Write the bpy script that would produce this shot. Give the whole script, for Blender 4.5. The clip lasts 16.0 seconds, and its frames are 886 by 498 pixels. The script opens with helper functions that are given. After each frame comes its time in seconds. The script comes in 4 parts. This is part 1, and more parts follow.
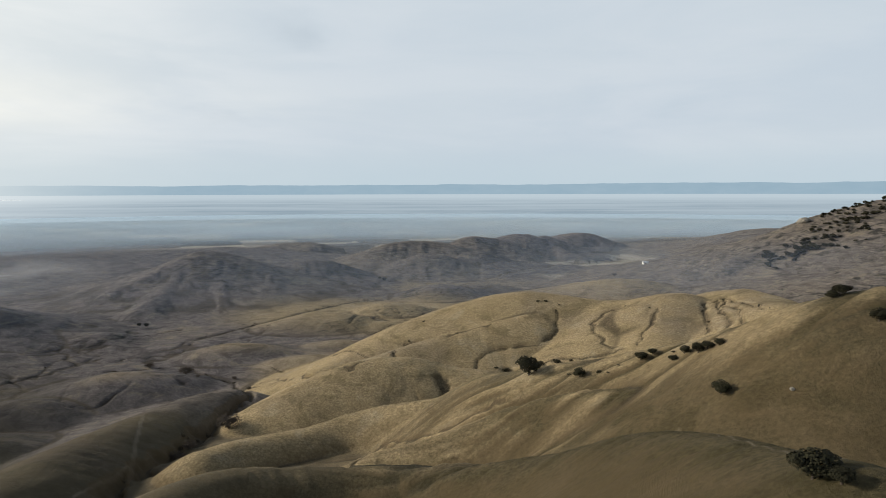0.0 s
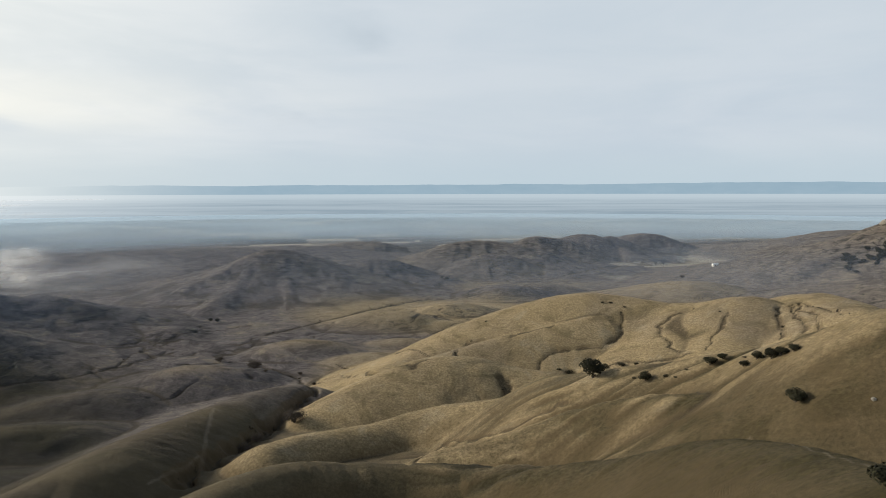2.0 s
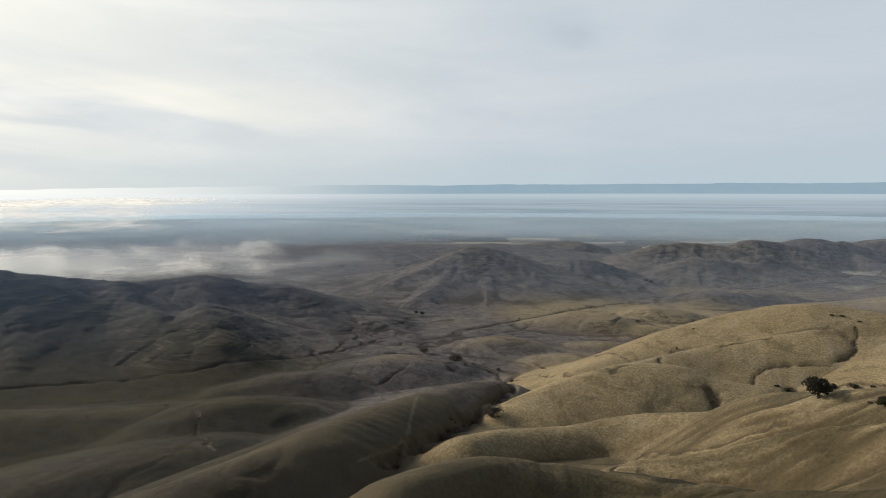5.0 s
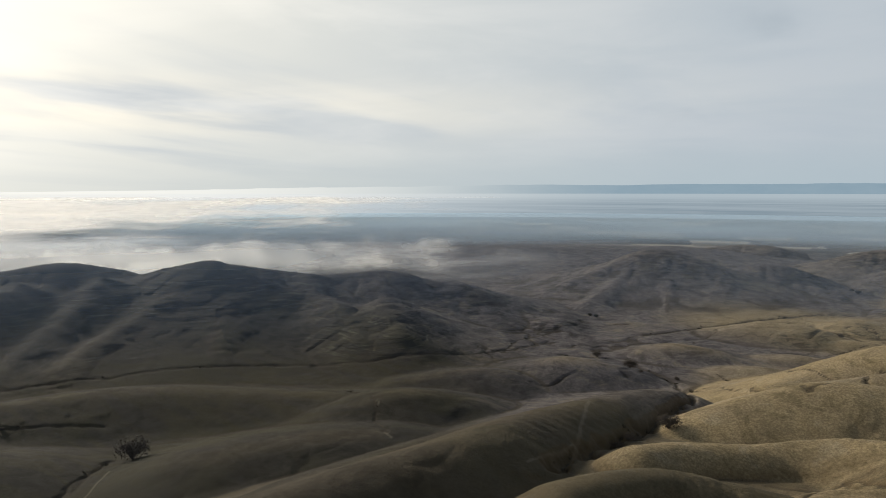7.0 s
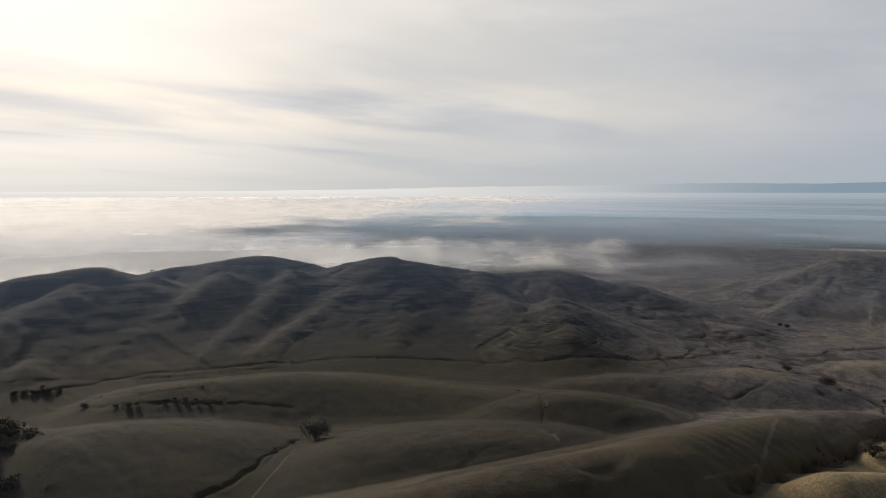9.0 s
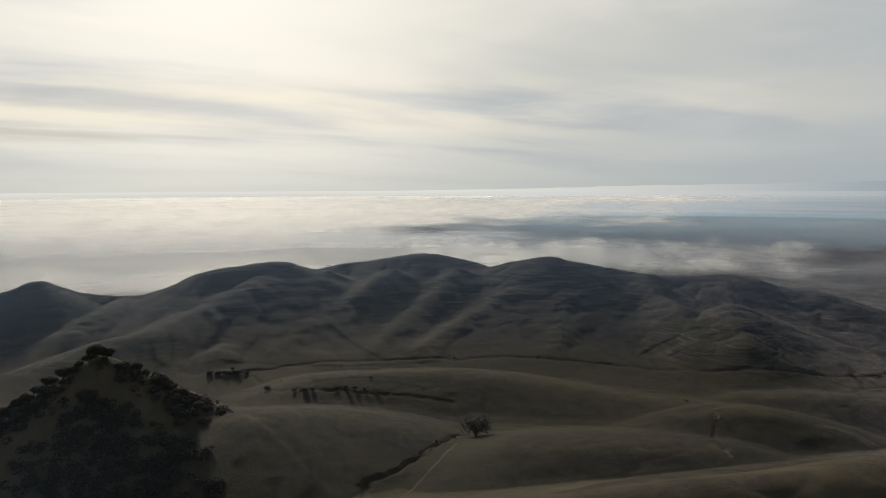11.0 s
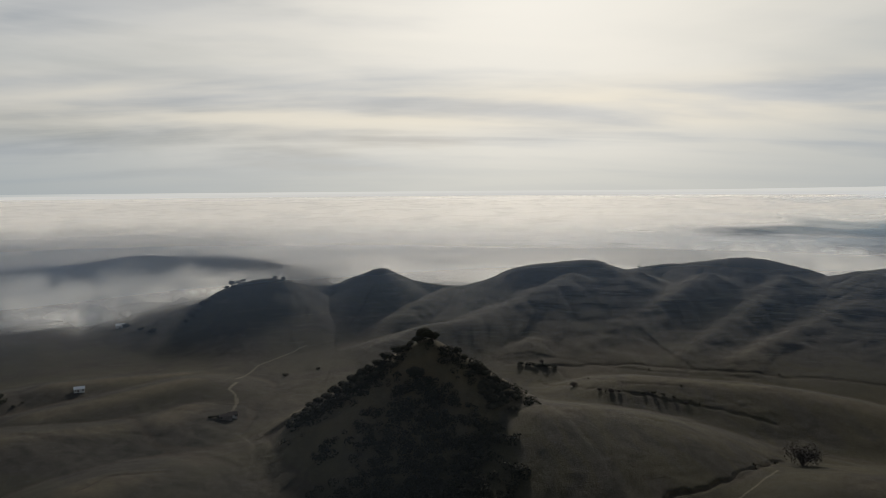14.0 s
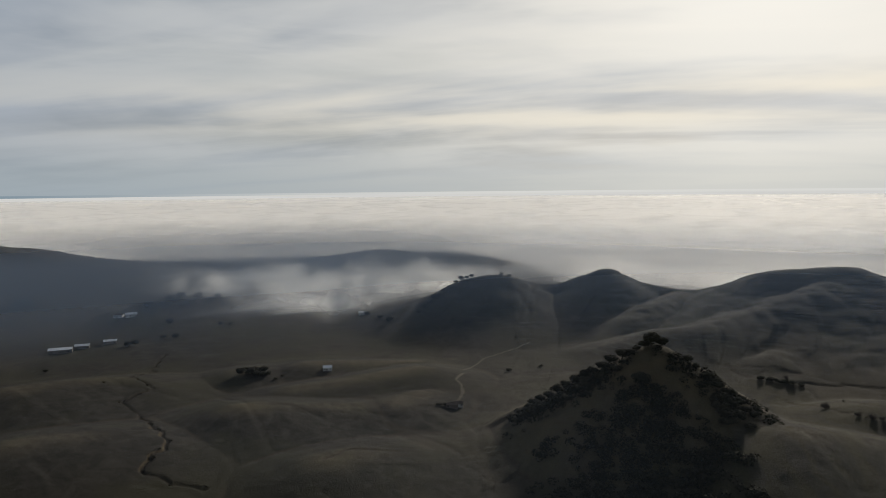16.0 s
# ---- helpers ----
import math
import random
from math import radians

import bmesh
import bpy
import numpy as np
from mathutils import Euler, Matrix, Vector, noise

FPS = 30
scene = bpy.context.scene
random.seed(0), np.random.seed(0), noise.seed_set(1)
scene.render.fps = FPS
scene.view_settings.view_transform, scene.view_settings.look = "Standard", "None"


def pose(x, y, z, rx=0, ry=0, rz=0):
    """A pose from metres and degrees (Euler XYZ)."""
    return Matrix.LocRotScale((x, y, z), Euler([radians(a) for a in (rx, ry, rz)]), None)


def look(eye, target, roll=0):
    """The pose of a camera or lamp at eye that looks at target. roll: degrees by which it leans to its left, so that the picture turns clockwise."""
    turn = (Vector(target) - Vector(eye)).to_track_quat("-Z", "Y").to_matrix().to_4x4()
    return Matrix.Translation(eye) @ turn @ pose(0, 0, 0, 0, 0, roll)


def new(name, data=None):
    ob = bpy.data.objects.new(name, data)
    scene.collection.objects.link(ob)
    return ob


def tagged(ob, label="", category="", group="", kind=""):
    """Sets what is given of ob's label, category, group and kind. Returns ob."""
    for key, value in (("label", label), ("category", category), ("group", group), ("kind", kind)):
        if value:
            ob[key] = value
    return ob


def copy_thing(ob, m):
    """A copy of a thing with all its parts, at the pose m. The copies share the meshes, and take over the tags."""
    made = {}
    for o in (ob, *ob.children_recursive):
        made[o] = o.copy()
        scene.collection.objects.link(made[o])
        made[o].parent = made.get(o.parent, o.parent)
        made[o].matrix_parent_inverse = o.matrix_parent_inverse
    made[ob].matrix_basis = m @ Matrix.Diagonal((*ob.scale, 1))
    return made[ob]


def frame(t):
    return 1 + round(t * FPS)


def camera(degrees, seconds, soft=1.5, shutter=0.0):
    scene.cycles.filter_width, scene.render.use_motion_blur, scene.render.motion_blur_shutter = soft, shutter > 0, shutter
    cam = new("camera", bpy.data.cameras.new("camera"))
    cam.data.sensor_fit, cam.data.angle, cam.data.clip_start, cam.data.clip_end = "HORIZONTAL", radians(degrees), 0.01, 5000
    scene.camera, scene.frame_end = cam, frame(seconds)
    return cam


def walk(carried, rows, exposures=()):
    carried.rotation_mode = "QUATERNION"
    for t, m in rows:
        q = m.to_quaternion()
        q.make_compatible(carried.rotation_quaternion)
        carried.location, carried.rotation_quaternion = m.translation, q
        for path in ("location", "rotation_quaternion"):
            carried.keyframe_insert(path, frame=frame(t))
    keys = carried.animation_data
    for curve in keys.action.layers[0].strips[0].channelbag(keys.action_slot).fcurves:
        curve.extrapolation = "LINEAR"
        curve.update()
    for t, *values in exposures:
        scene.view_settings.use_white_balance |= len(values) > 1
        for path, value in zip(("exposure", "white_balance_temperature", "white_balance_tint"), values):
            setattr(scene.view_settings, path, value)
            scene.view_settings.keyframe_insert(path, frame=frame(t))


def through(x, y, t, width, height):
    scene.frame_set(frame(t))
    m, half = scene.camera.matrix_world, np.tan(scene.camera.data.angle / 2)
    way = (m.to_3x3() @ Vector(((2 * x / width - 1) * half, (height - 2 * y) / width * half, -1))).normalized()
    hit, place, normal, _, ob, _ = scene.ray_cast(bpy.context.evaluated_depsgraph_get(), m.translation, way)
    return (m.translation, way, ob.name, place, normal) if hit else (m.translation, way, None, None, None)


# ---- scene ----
cam = camera(64.7, 16.0, soft=0.8)
PATH = [
    (0.0, pose(-0.00, 0.00, 170.00, 85.16, 0.14, -0.79)),
    (0.5, pose(-0.01, 0.03, 169.99, 85.14, 0.08, -0.31)),
    (1.0, pose(-0.01, 0.05, 169.99, 85.14, 0.09, -0.31)),
    (1.5, pose(-0.03, 0.08, 169.98, 85.15, 0.10, 1.44)),
    (2.0, pose(-0.05, 0.13, 169.99, 85.15, 0.13, 4.37)),
    (2.5, pose(-0.08, 0.19, 170.00, 85.14, 0.12, 7.59)),
    (3.0, pose(-0.13, 0.26, 170.00, 85.14, 0.11, 10.74)),
    (3.5, pose(-0.19, 0.33, 170.00, 85.13, 0.10, 13.38)),
    (4.0, pose(-0.24, 0.38, 170.01, 85.13, 0.11, 15.78)),
    (4.2, pose(-0.26, 0.39, 170.01, 85.13, 0.10, 17.10)),
    (6.3, pose(-0.43, 0.45, 170.03, 85.10, 0.04, 24.69)),
    (6.5, pose(-0.45, 0.46, 170.03, 85.10, 0.03, 25.93)),
    (6.7, pose(-0.46, 0.47, 170.03, 85.10, 0.03, 28.67)),
    (7.0, pose(-0.47, 0.48, 170.04, 85.11, 0.03, 34.96)),
    (7.2, pose(-0.48, 0.50, 170.05, 85.08, 0.03, 39.70)),
    (7.4, pose(-0.49, 0.53, 170.06, 85.06, 0.03, 43.60)),
    (7.5, pose(-0.49, 0.54, 170.07, 85.05, 0.03, 45.23)),
    (7.6, pose(-0.50, 0.56, 170.08, 85.05, 0.03, 45.75)),
    (7.8, pose(-0.52, 0.60, 170.11, 85.05, 0.04, 46.20)),
    (8.0, pose(-0.53, 0.64, 170.13, 85.06, 0.04, 46.52)),
    (8.2, pose(-0.58, 0.70, 170.18, 85.06, 0.05, 46.75)),
    (10.3, pose(-1.11, 1.34, 170.70, 85.03, 0.14, 56.80)),
    (10.5, pose(-1.16, 1.40, 170.75, 85.03, 0.15, 58.37)),
    (11.0, pose(-1.24, 1.54, 170.85, 85.02, 0.32, 62.26)),
    (11.5, pose(-1.25, 1.67, 170.92, 85.03, 0.33, 66.19)),
    (12.0, pose(-1.23, 1.78, 170.97, 85.03, 0.26, 70.17)),
    (12.5, pose(-1.18, 1.84, 171.02, 85.07, 0.31, 74.17)),
    (13.0, pose(-1.13, 1.86, 171.07, 85.06, 0.36, 78.44)),
    (13.5, pose(-1.09, 1.85, 171.13, 85.07, 0.32, 82.95)),
    (14.0, pose(-1.06, 1.82, 171.19, 85.07, 0.44, 87.45)),
    (14.5, pose(-1.04, 1.78, 171.25, 85.09, 0.31, 91.98)),
    (15.0, pose(-1.04, 1.72, 171.28, 85.08, 0.43, 96.60)),
    (15.5, pose(-1.04, 1.66, 171.31, 85.08, 0.49, 101.19)),
    (16.0, pose(-1.05, 1.60, 171.33, 85.11, 0.56, 105.82)),
]
walk(cam, PATH, [
    (0.0, 0.0, 6300, 10), (2.5, -0.02, 6300, 10), (4.2, -0.1, 6300, 10), (6.5, -0.22, 6300, 10), (7.3, -0.36, 6350, 10), (7.7, -0.43, 6400, 17), (8.2, -0.46, 6400, 17),
    (10.3, -0.62, 6350, 10), (12.5, -0.77, 6350, 10), (14.5, -0.83, 6250, 11), (16.0, -0.78, 6200, 11)])

# ---- sky, high thin cloud and a low veiled sun ----
SUN_TURN, SUN_HEIGHT = 81.0, 20.0      # degrees left of north (+y) and above the horizon
sun_way = Vector((-math.sin(radians(SUN_TURN)) * math.cos(radians(SUN_HEIGHT)), math.cos(radians(SUN_TURN)) * math.cos(radians(SUN_HEIGHT)), math.sin(radians(SUN_HEIGHT))))
sun = new("sun", bpy.data.lights.new("sun", "SUN"))
sun.data.energy, sun.data.angle, sun.data.color = 4.3, radians(6.0), (1.0, 0.89, 0.72)
sun.matrix_world = look(sun_way * 3000, (0, 0, 0))


class Nodes:
    """Short hand for building a node tree."""

    def __init__(self, tree):
        self.tree = tree
        tree.nodes.clear()

    def add(self, kind, **inputs):
        node = self.tree.nodes.new(kind)
        for key, value in inputs.items():
            self.put(node, key, value)
        return node

    def put(self, node, key, value):
        socket = node.inputs[int(key[1:])] if key[0] == "_" and key[1:].isdigit() else node.inputs[key.replace("_", " ")]
        if isinstance(value, bpy.types.NodeSocket):
            self.tree.links.new(value, socket)
        else:
            socket.default_value = value

    def math(self, op, a, b=0.0, clamp=False):
        node = self.add("ShaderNodeMath", _0=a, _1=b)
        node.operation, node.use_clamp = op, clamp
        return node.outputs[0]

    def vec(self, op, a, b=(0, 0, 0)):
        node = self.add("ShaderNodeVectorMath", _0=a, _1=b)
        node.operation = op
        return node.outputs["Value"] if op in ("DOT_PRODUCT", "LENGTH") else node.outputs[0]

    def mix(self, factor, a, b, mode="MIX"):
        node = self.tree.nodes.new("ShaderNodeMix")
        node.data_type, node.blend_type = "RGBA", mode
        for socket, value in ((node.inputs[0], factor), (node.inputs[6], a), (node.inputs[7], b)):
            if isinstance(value, bpy.types.NodeSocket):
                self.tree.links.new(value, socket)
            else:
                socket.default_value = (*value, 1) if isinstance(value, tuple) and len(value) == 3 else value
        return node.outputs[2]

    def span(self, value, lo, hi, to_lo=0.0, to_hi=1.0):
        node = self.add("ShaderNodeMapRange", Value=value, From_Min=lo, From_Max=hi, To_Min=to_lo, To_Max=to_hi)
        node.interpolation_type = "SMOOTHSTEP"
        return node.outputs[0]

    def noise(self, vector, scale, detail=4.0, rough=0.55, warp=0.0):
        return self.add("ShaderNodeTexNoise", Vector=vector, Scale=scale, Detail=detail, Roughness=rough, Distortion=warp).outputs[0]

    def stretch(self, vector, scale):
        return self.vec("MULTIPLY", vector, scale)


scene.cycles.transparent_max_bounces = 24
world = bpy.data.worlds.new("world")
scene.world = world
world.use_nodes = True
n = Nodes(world.node_tree)
way = n.add("ShaderNodeTexCoord").outputs["Generated"]
sky = n.add("ShaderNodeTexSky")
sky.sky_type, sky.sun_disc, sky.sun_elevation, sky.sun_rotation = "NISHITA", False, radians(SUN_HEIGHT), radians(-SUN_TURN)
clear = n.mix(1.0, sky.outputs[0], (0.036, 0.036, 0.036), "MULTIPLY")
up = n.add("ShaderNodeSeparateXYZ", Vector=way).outputs[2]
lift = n.math("ADD", n.math("MAXIMUM", up, 0.0), 0.11)
flat = n.stretch(n.vec("DIVIDE", way, n.add("ShaderNodeCombineXYZ", X=lift, Y=lift, Z=1.0).outputs[0]), (1.0, 1.0, 0.0))
toward = n.vec("DOT_PRODUCT", way, tuple(sun_way))
broad = n.noise(n.stretch(flat, (0.30, 0.16, 1)), 1.0, 4.0, 0.5, 0.3)
streak = n.noise(n.stretch(flat, (0.75, 0.30, 1)), 1.0, 5.0, 0.5, 0.3)
cover = n.math("ADD", n.math("MULTIPLY", broad, 0.6), n.math("MULTIPLY", streak, 0.4))
fine = n.noise(n.stretch(way, (2.2, 2.2, 11.0)), 1.0, 5.0, 0.55, 0.4)
cover = n.math("ADD", cover, n.math("MULTIPLY", n.math("SUBTRACT", fine, 0.5), 0.25))
north = n.span(n.vec("DOT_PRODUCT", way, (0.35, 0.93, 0.0)), -0.1, 0.8)
cover = n.span(n.math("ADD", cover, n.math("MULTIPLY", north, 0.09)), 0.32, 0.52, 0.6, 1.0)
cover = n.math("MULTIPLY", cover, n.span(up, 0.60, 0.27, 0.30, 1.0))
facing = n.math("MAXIMUM", toward, 0.0)
wide_glow, glow = n.math("POWER", facing, 3.0), n.math("POWER", facing, 20.0)
veil = n.mix(wide_glow, (0.59, 0.655, 0.70), (1.16, 1.11, 0.96))
veil = n.mix(glow, veil, (1.70, 1.60, 1.40))
veil = n.mix(n.span(streak, 0.36, 0.60), n.mix(n.span(north, 0.0, 1.0, 0.48, 0.08), veil, (0.37, 0.48, 0.64)), veil)
veil = n.mix(n.span(fine, 0.38, 0.66, 0.0, 0.35), veil, n.mix(wide_glow, (0.74, 0.765, 0.78), (1.75, 1.62, 1.38)))
shown = n.mix(cover, clear, veil)
gleam = n.math("MULTIPLY", n.math("MULTIPLY", n.span(up, 0.060, 0.10), n.span(up, 0.165, 0.115)), n.span(streak, 0.36, 0.56))
shown = n.mix(n.math("MULTIPLY", gleam, n.math("MULTIPLY", wide_glow, 0.5)), shown, (1.62, 1.42, 1.06))
low = n.mix(wide_glow, (0.54, 0.635, 0.68), (0.95, 0.93, 0.83))
shown = n.mix(n.span(up, 0.08, 0.0, 0.0, 0.85), shown, n.mix(glow, low, (1.75, 1.65, 1.40)))
back = n.add("ShaderNodeBackground", Color=shown, Strength=1.0)
n.tree.links.new(back.outputs[0], n.add("ShaderNodeOutputWorld").inputs[0])

# ---- materials ----
def surface(name, rough=0.9):
    m = bpy.data.materials.new(name)
    m.use_nodes = True
    k = Nodes(m.node_tree)
    shader = k.add("ShaderNodeBsdfPrincipled", Roughness=rough)
    shader.inputs["Specular IOR Level"].default_value = 0.15
    k.tree.links.new(shader.outputs[0], k.add("ShaderNodeOutputMaterial").inputs[0])
    k.shader = shader
    return m, k


def attribute(k, name):
    node = k.tree.nodes.new("ShaderNodeAttribute")
    node.attribute_name = name
    return node.outputs["Fac"]


def grass_ground():
    m, k = surface("dry_grass_ground", 0.95)
    place = k.add("ShaderNodeTexCoord").outputs["Object"]
    dry, bed, bare, green = (attribute(k, a) for a in ("dry", "bed", "bare", "green"))
    field, pale = attribute(k, "field"), attribute(k, "pale")
    big = k.noise(place, 0.011, 5, 0.6, 0.5)
    mid = k.noise(place, 0.07, 6, 0.65, 0.8)
    fine = k.noise(place, 0.9, 5, 0.7)
    tuft = k.noise(place, 0.55, 8, 0.80, 0.3)
    patch = k.noise(place, 0.032, 7, 0.68, 1.0)
    straw = k.mix(k.span(mid, 0.25, 0.75), (0.268, 0.207, 0.117), (0.345, 0.270, 0.162))
    # cloud shade over the western land is put into these near-black tones
    turf_with_shade = k.mix(k.span(mid, 0.3, 0.7), (0.022, 0.020, 0.016), (0.040, 0.036, 0.029))
    turf_with_shade = k.mix(pale, turf_with_shade, k.mix(k.span(mid, 0.3, 0.7), (0.092, 0.084, 0.089), (0.156, 0.141, 0.140)))
    moor = k.mix(k.math("MULTIPLY", k.span(big, 0.42, 0.62), k.span(pale, 0.6, 0.2)), turf_with_shade, (0.036, 0.034, 0.022))
    straw = k.mix(k.span(patch, 0.53, 0.66, 0.0, 0.55), straw, (0.350, 0.295, 0.205))
    straw = k.mix(k.span(patch, 0.47, 0.36, 0.0, 0.55), straw, (0.148, 0.117, 0.062))
    moor = k.mix(k.math("MULTIPLY", k.span(patch, 0.54, 0.64, 0.0, 0.45), pale), moor, (0.23, 0.195, 0.135))
    moor = k.mix(k.math("MULTIPLY", k.span(patch, 0.50, 0.40, 0.0, 0.7), pale), moor, (0.050, 0.046, 0.050))
    speck = k.noise(place, 0.16, 7, 0.78, 0.5)
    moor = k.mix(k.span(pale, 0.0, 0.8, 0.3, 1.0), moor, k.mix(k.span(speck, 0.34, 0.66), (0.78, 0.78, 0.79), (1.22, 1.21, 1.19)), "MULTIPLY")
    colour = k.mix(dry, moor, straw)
    # olive grass, with the near slope's cloud shade put into its dark tone
    colour = k.mix(k.math("MULTIPLY", k.math("MULTIPLY", green, k.span(patch, 0.36, 0.60, 0.5, 1.0)), k.span(big, 0.3, 0.55, 0.75, 1.0)), colour, (0.047, 0.040, 0.017))
    colour = k.mix(k.math("MULTIPLY", k.span(mid, 0.60, 0.76), 0.22), colour, (0.085, 0.066, 0.042))
    colour = k.mix(k.span(field, 0.0, 0.5, 0.75, 0.0), colour, (0.030, 0.034, 0.030))
    colour = k.mix(k.span(field, 0.62, 1.0, 0.0, 0.8), colour, (0.55, 0.50, 0.40))
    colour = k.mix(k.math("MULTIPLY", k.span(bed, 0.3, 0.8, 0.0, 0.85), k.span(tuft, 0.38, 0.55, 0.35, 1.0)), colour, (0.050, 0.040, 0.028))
    colour = k.mix(k.math("MULTIPLY", bare, k.span(fine, 0.2, 0.6, 0.12, 0.4)), colour, (0.23, 0.195, 0.15))
    colour = k.mix(k.span(k.math("ADD", dry, pale), 0.05, 0.7, 0.3, 1.0), colour, k.mix(k.span(tuft, 0.28, 0.72), (0.70, 0.70, 0.70), (1.28, 1.28, 1.27)), "MULTIPLY")
    colour = k.mix(k.span(k.math("ADD", dry, green), 0.2, 0.7, 0.0, 1.0), colour, k.mix(k.span(fine, 0.32, 0.68), (0.74, 0.74, 0.72), (1.26, 1.26, 1.24)), "MULTIPLY")
    strata = k.noise(k.stretch(place, (0.026, 0.026, 0.55)), 1.0, 5, 0.6, 0.5)
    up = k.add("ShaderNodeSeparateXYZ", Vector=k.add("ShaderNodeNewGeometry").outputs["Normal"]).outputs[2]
    level = k.add("ShaderNodeTexWave", Vector=k.stretch(place, (0.03, 0.03, 1.0)), Scale=0.7, Distortion=6.0, Detail=3.0)
    level.bands_direction = "Z"
    level.inputs["Detail Scale"].default_value = 2.0
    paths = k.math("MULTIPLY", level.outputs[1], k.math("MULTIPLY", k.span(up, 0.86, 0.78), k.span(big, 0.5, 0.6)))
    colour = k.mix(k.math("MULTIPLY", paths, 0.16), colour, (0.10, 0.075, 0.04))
    # steep faces browned: partly bare soil, partly shade put into the colour
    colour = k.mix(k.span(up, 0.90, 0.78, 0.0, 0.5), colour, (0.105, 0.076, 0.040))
    stony = k.math("MULTIPLY", k.span(up, 0.985, 0.94), attribute(k, "stony"))
    colour = k.mix(k.math("MULTIPLY", stony, k.span(strata, 0.52, 0.64, 0.0, 0.6)), colour, (0.040, 0.037, 0.034))
    colour = k.mix(k.math("MULTIPLY", stony, k.span(strata, 0.46, 0.36, 0.0, 0.45)), colour, (0.19, 0.175, 0.125))
    scrub = k.noise(k.stretch(place, (0.05, 0.05, 0.14)), 1.0, 8, 0.72, 0.6)
    colour = k.mix(k.math("MULTIPLY", stony, k.span(scrub, 0.49, 0.58, 0.0, 0.85)), colour, (0.022, 0.023, 0.021))
    height = k.math("ADD", k.math("MULTIPLY", mid, 0.25), k.math("ADD", k.math("ADD", k.math("MULTIPLY", fine, 0.42), k.math("MULTIPLY", tuft, 0.6)), k.math("MULTIPLY", paths, -0.1)))
    height = k.math("ADD", height, k.math("MULTIPLY", k.math("MULTIPLY", stony, strata), 3.0))
    bump = k.add("ShaderNodeBump", Height=height, Strength=0.8, Distance=1.5)
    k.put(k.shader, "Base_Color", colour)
    k.put(k.shader, "Normal", bump.outputs[0])
    return m


def mist(name, tone=(0.98, 0.97, 0.95), gloss=0.5, through=0.0, wispy=0.3):
    m = bpy.data.materials.new(name)
    m.use_nodes = True
    k = Nodes(m.node_tree)
    place = k.add("ShaderNodeTexCoord").outputs["Object"]
    thick = attribute(k, "thick")
    wisp = k.noise(k.stretch(place, (1, 1, 0.3)), 0.006, 6, 0.6, 0.8)
    body = k.add("ShaderNodeMixShader", _0=gloss, _1=k.add("ShaderNodeBsdfDiffuse", Color=(*tone, 1)).outputs[0],
                 _2=k.add("ShaderNodeBsdfGlossy", Color=(*tone, 1), Roughness=0.88).outputs[0])
    if through:
        body = k.add("ShaderNodeMixShader", _0=through, _1=body.outputs[0], _2=k.add("ShaderNodeBsdfTranslucent", Color=(*tone, 1)).outputs[0])
    alpha = k.math("MULTIPLY", thick, k.span(wisp, 0.25, 0.6, 1.0 - wispy, 1.0), True) if wispy else k.math("MINIMUM", thick, 1.0)
    out = k.add("ShaderNodeMixShader", _0=alpha, _1=k.add("ShaderNodeBsdfTransparent").outputs[0], _2=body.outputs[0])
    k.tree.links.new(out.outputs[0], k.add("ShaderNodeOutputMaterial").inputs[0])
    return m


def distance(name, kind):
    """A glowing backdrop; distance haze and sun glare are put into its colour."""
    m = bpy.data.materials.new(name)
    m.use_nodes = True
    k = Nodes(m.node_tree)
    place = k.add("ShaderNodeTexCoord").outputs["Object"]
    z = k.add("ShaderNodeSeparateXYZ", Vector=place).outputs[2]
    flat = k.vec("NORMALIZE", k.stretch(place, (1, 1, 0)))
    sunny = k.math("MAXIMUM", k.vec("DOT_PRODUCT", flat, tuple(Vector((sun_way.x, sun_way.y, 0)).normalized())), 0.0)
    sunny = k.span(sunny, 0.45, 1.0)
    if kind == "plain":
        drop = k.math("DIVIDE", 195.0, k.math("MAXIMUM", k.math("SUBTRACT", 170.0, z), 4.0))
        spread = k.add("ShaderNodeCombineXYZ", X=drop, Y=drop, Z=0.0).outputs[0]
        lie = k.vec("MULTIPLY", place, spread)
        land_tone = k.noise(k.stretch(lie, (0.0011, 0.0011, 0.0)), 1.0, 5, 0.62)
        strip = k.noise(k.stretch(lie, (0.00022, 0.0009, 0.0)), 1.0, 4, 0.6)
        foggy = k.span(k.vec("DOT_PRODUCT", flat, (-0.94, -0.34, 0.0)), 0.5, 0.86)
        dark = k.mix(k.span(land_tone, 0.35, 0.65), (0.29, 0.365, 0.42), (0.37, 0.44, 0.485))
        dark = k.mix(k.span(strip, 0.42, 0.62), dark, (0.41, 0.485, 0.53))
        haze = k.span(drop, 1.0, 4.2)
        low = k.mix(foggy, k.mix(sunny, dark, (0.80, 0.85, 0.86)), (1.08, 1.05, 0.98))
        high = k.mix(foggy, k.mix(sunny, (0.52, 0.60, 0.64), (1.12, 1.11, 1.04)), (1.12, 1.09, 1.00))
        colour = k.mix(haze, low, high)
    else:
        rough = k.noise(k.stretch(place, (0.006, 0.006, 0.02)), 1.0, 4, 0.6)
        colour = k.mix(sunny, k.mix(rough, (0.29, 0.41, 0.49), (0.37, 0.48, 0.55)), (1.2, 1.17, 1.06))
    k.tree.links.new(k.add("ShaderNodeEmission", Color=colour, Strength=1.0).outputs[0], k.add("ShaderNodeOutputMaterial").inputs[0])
    return m


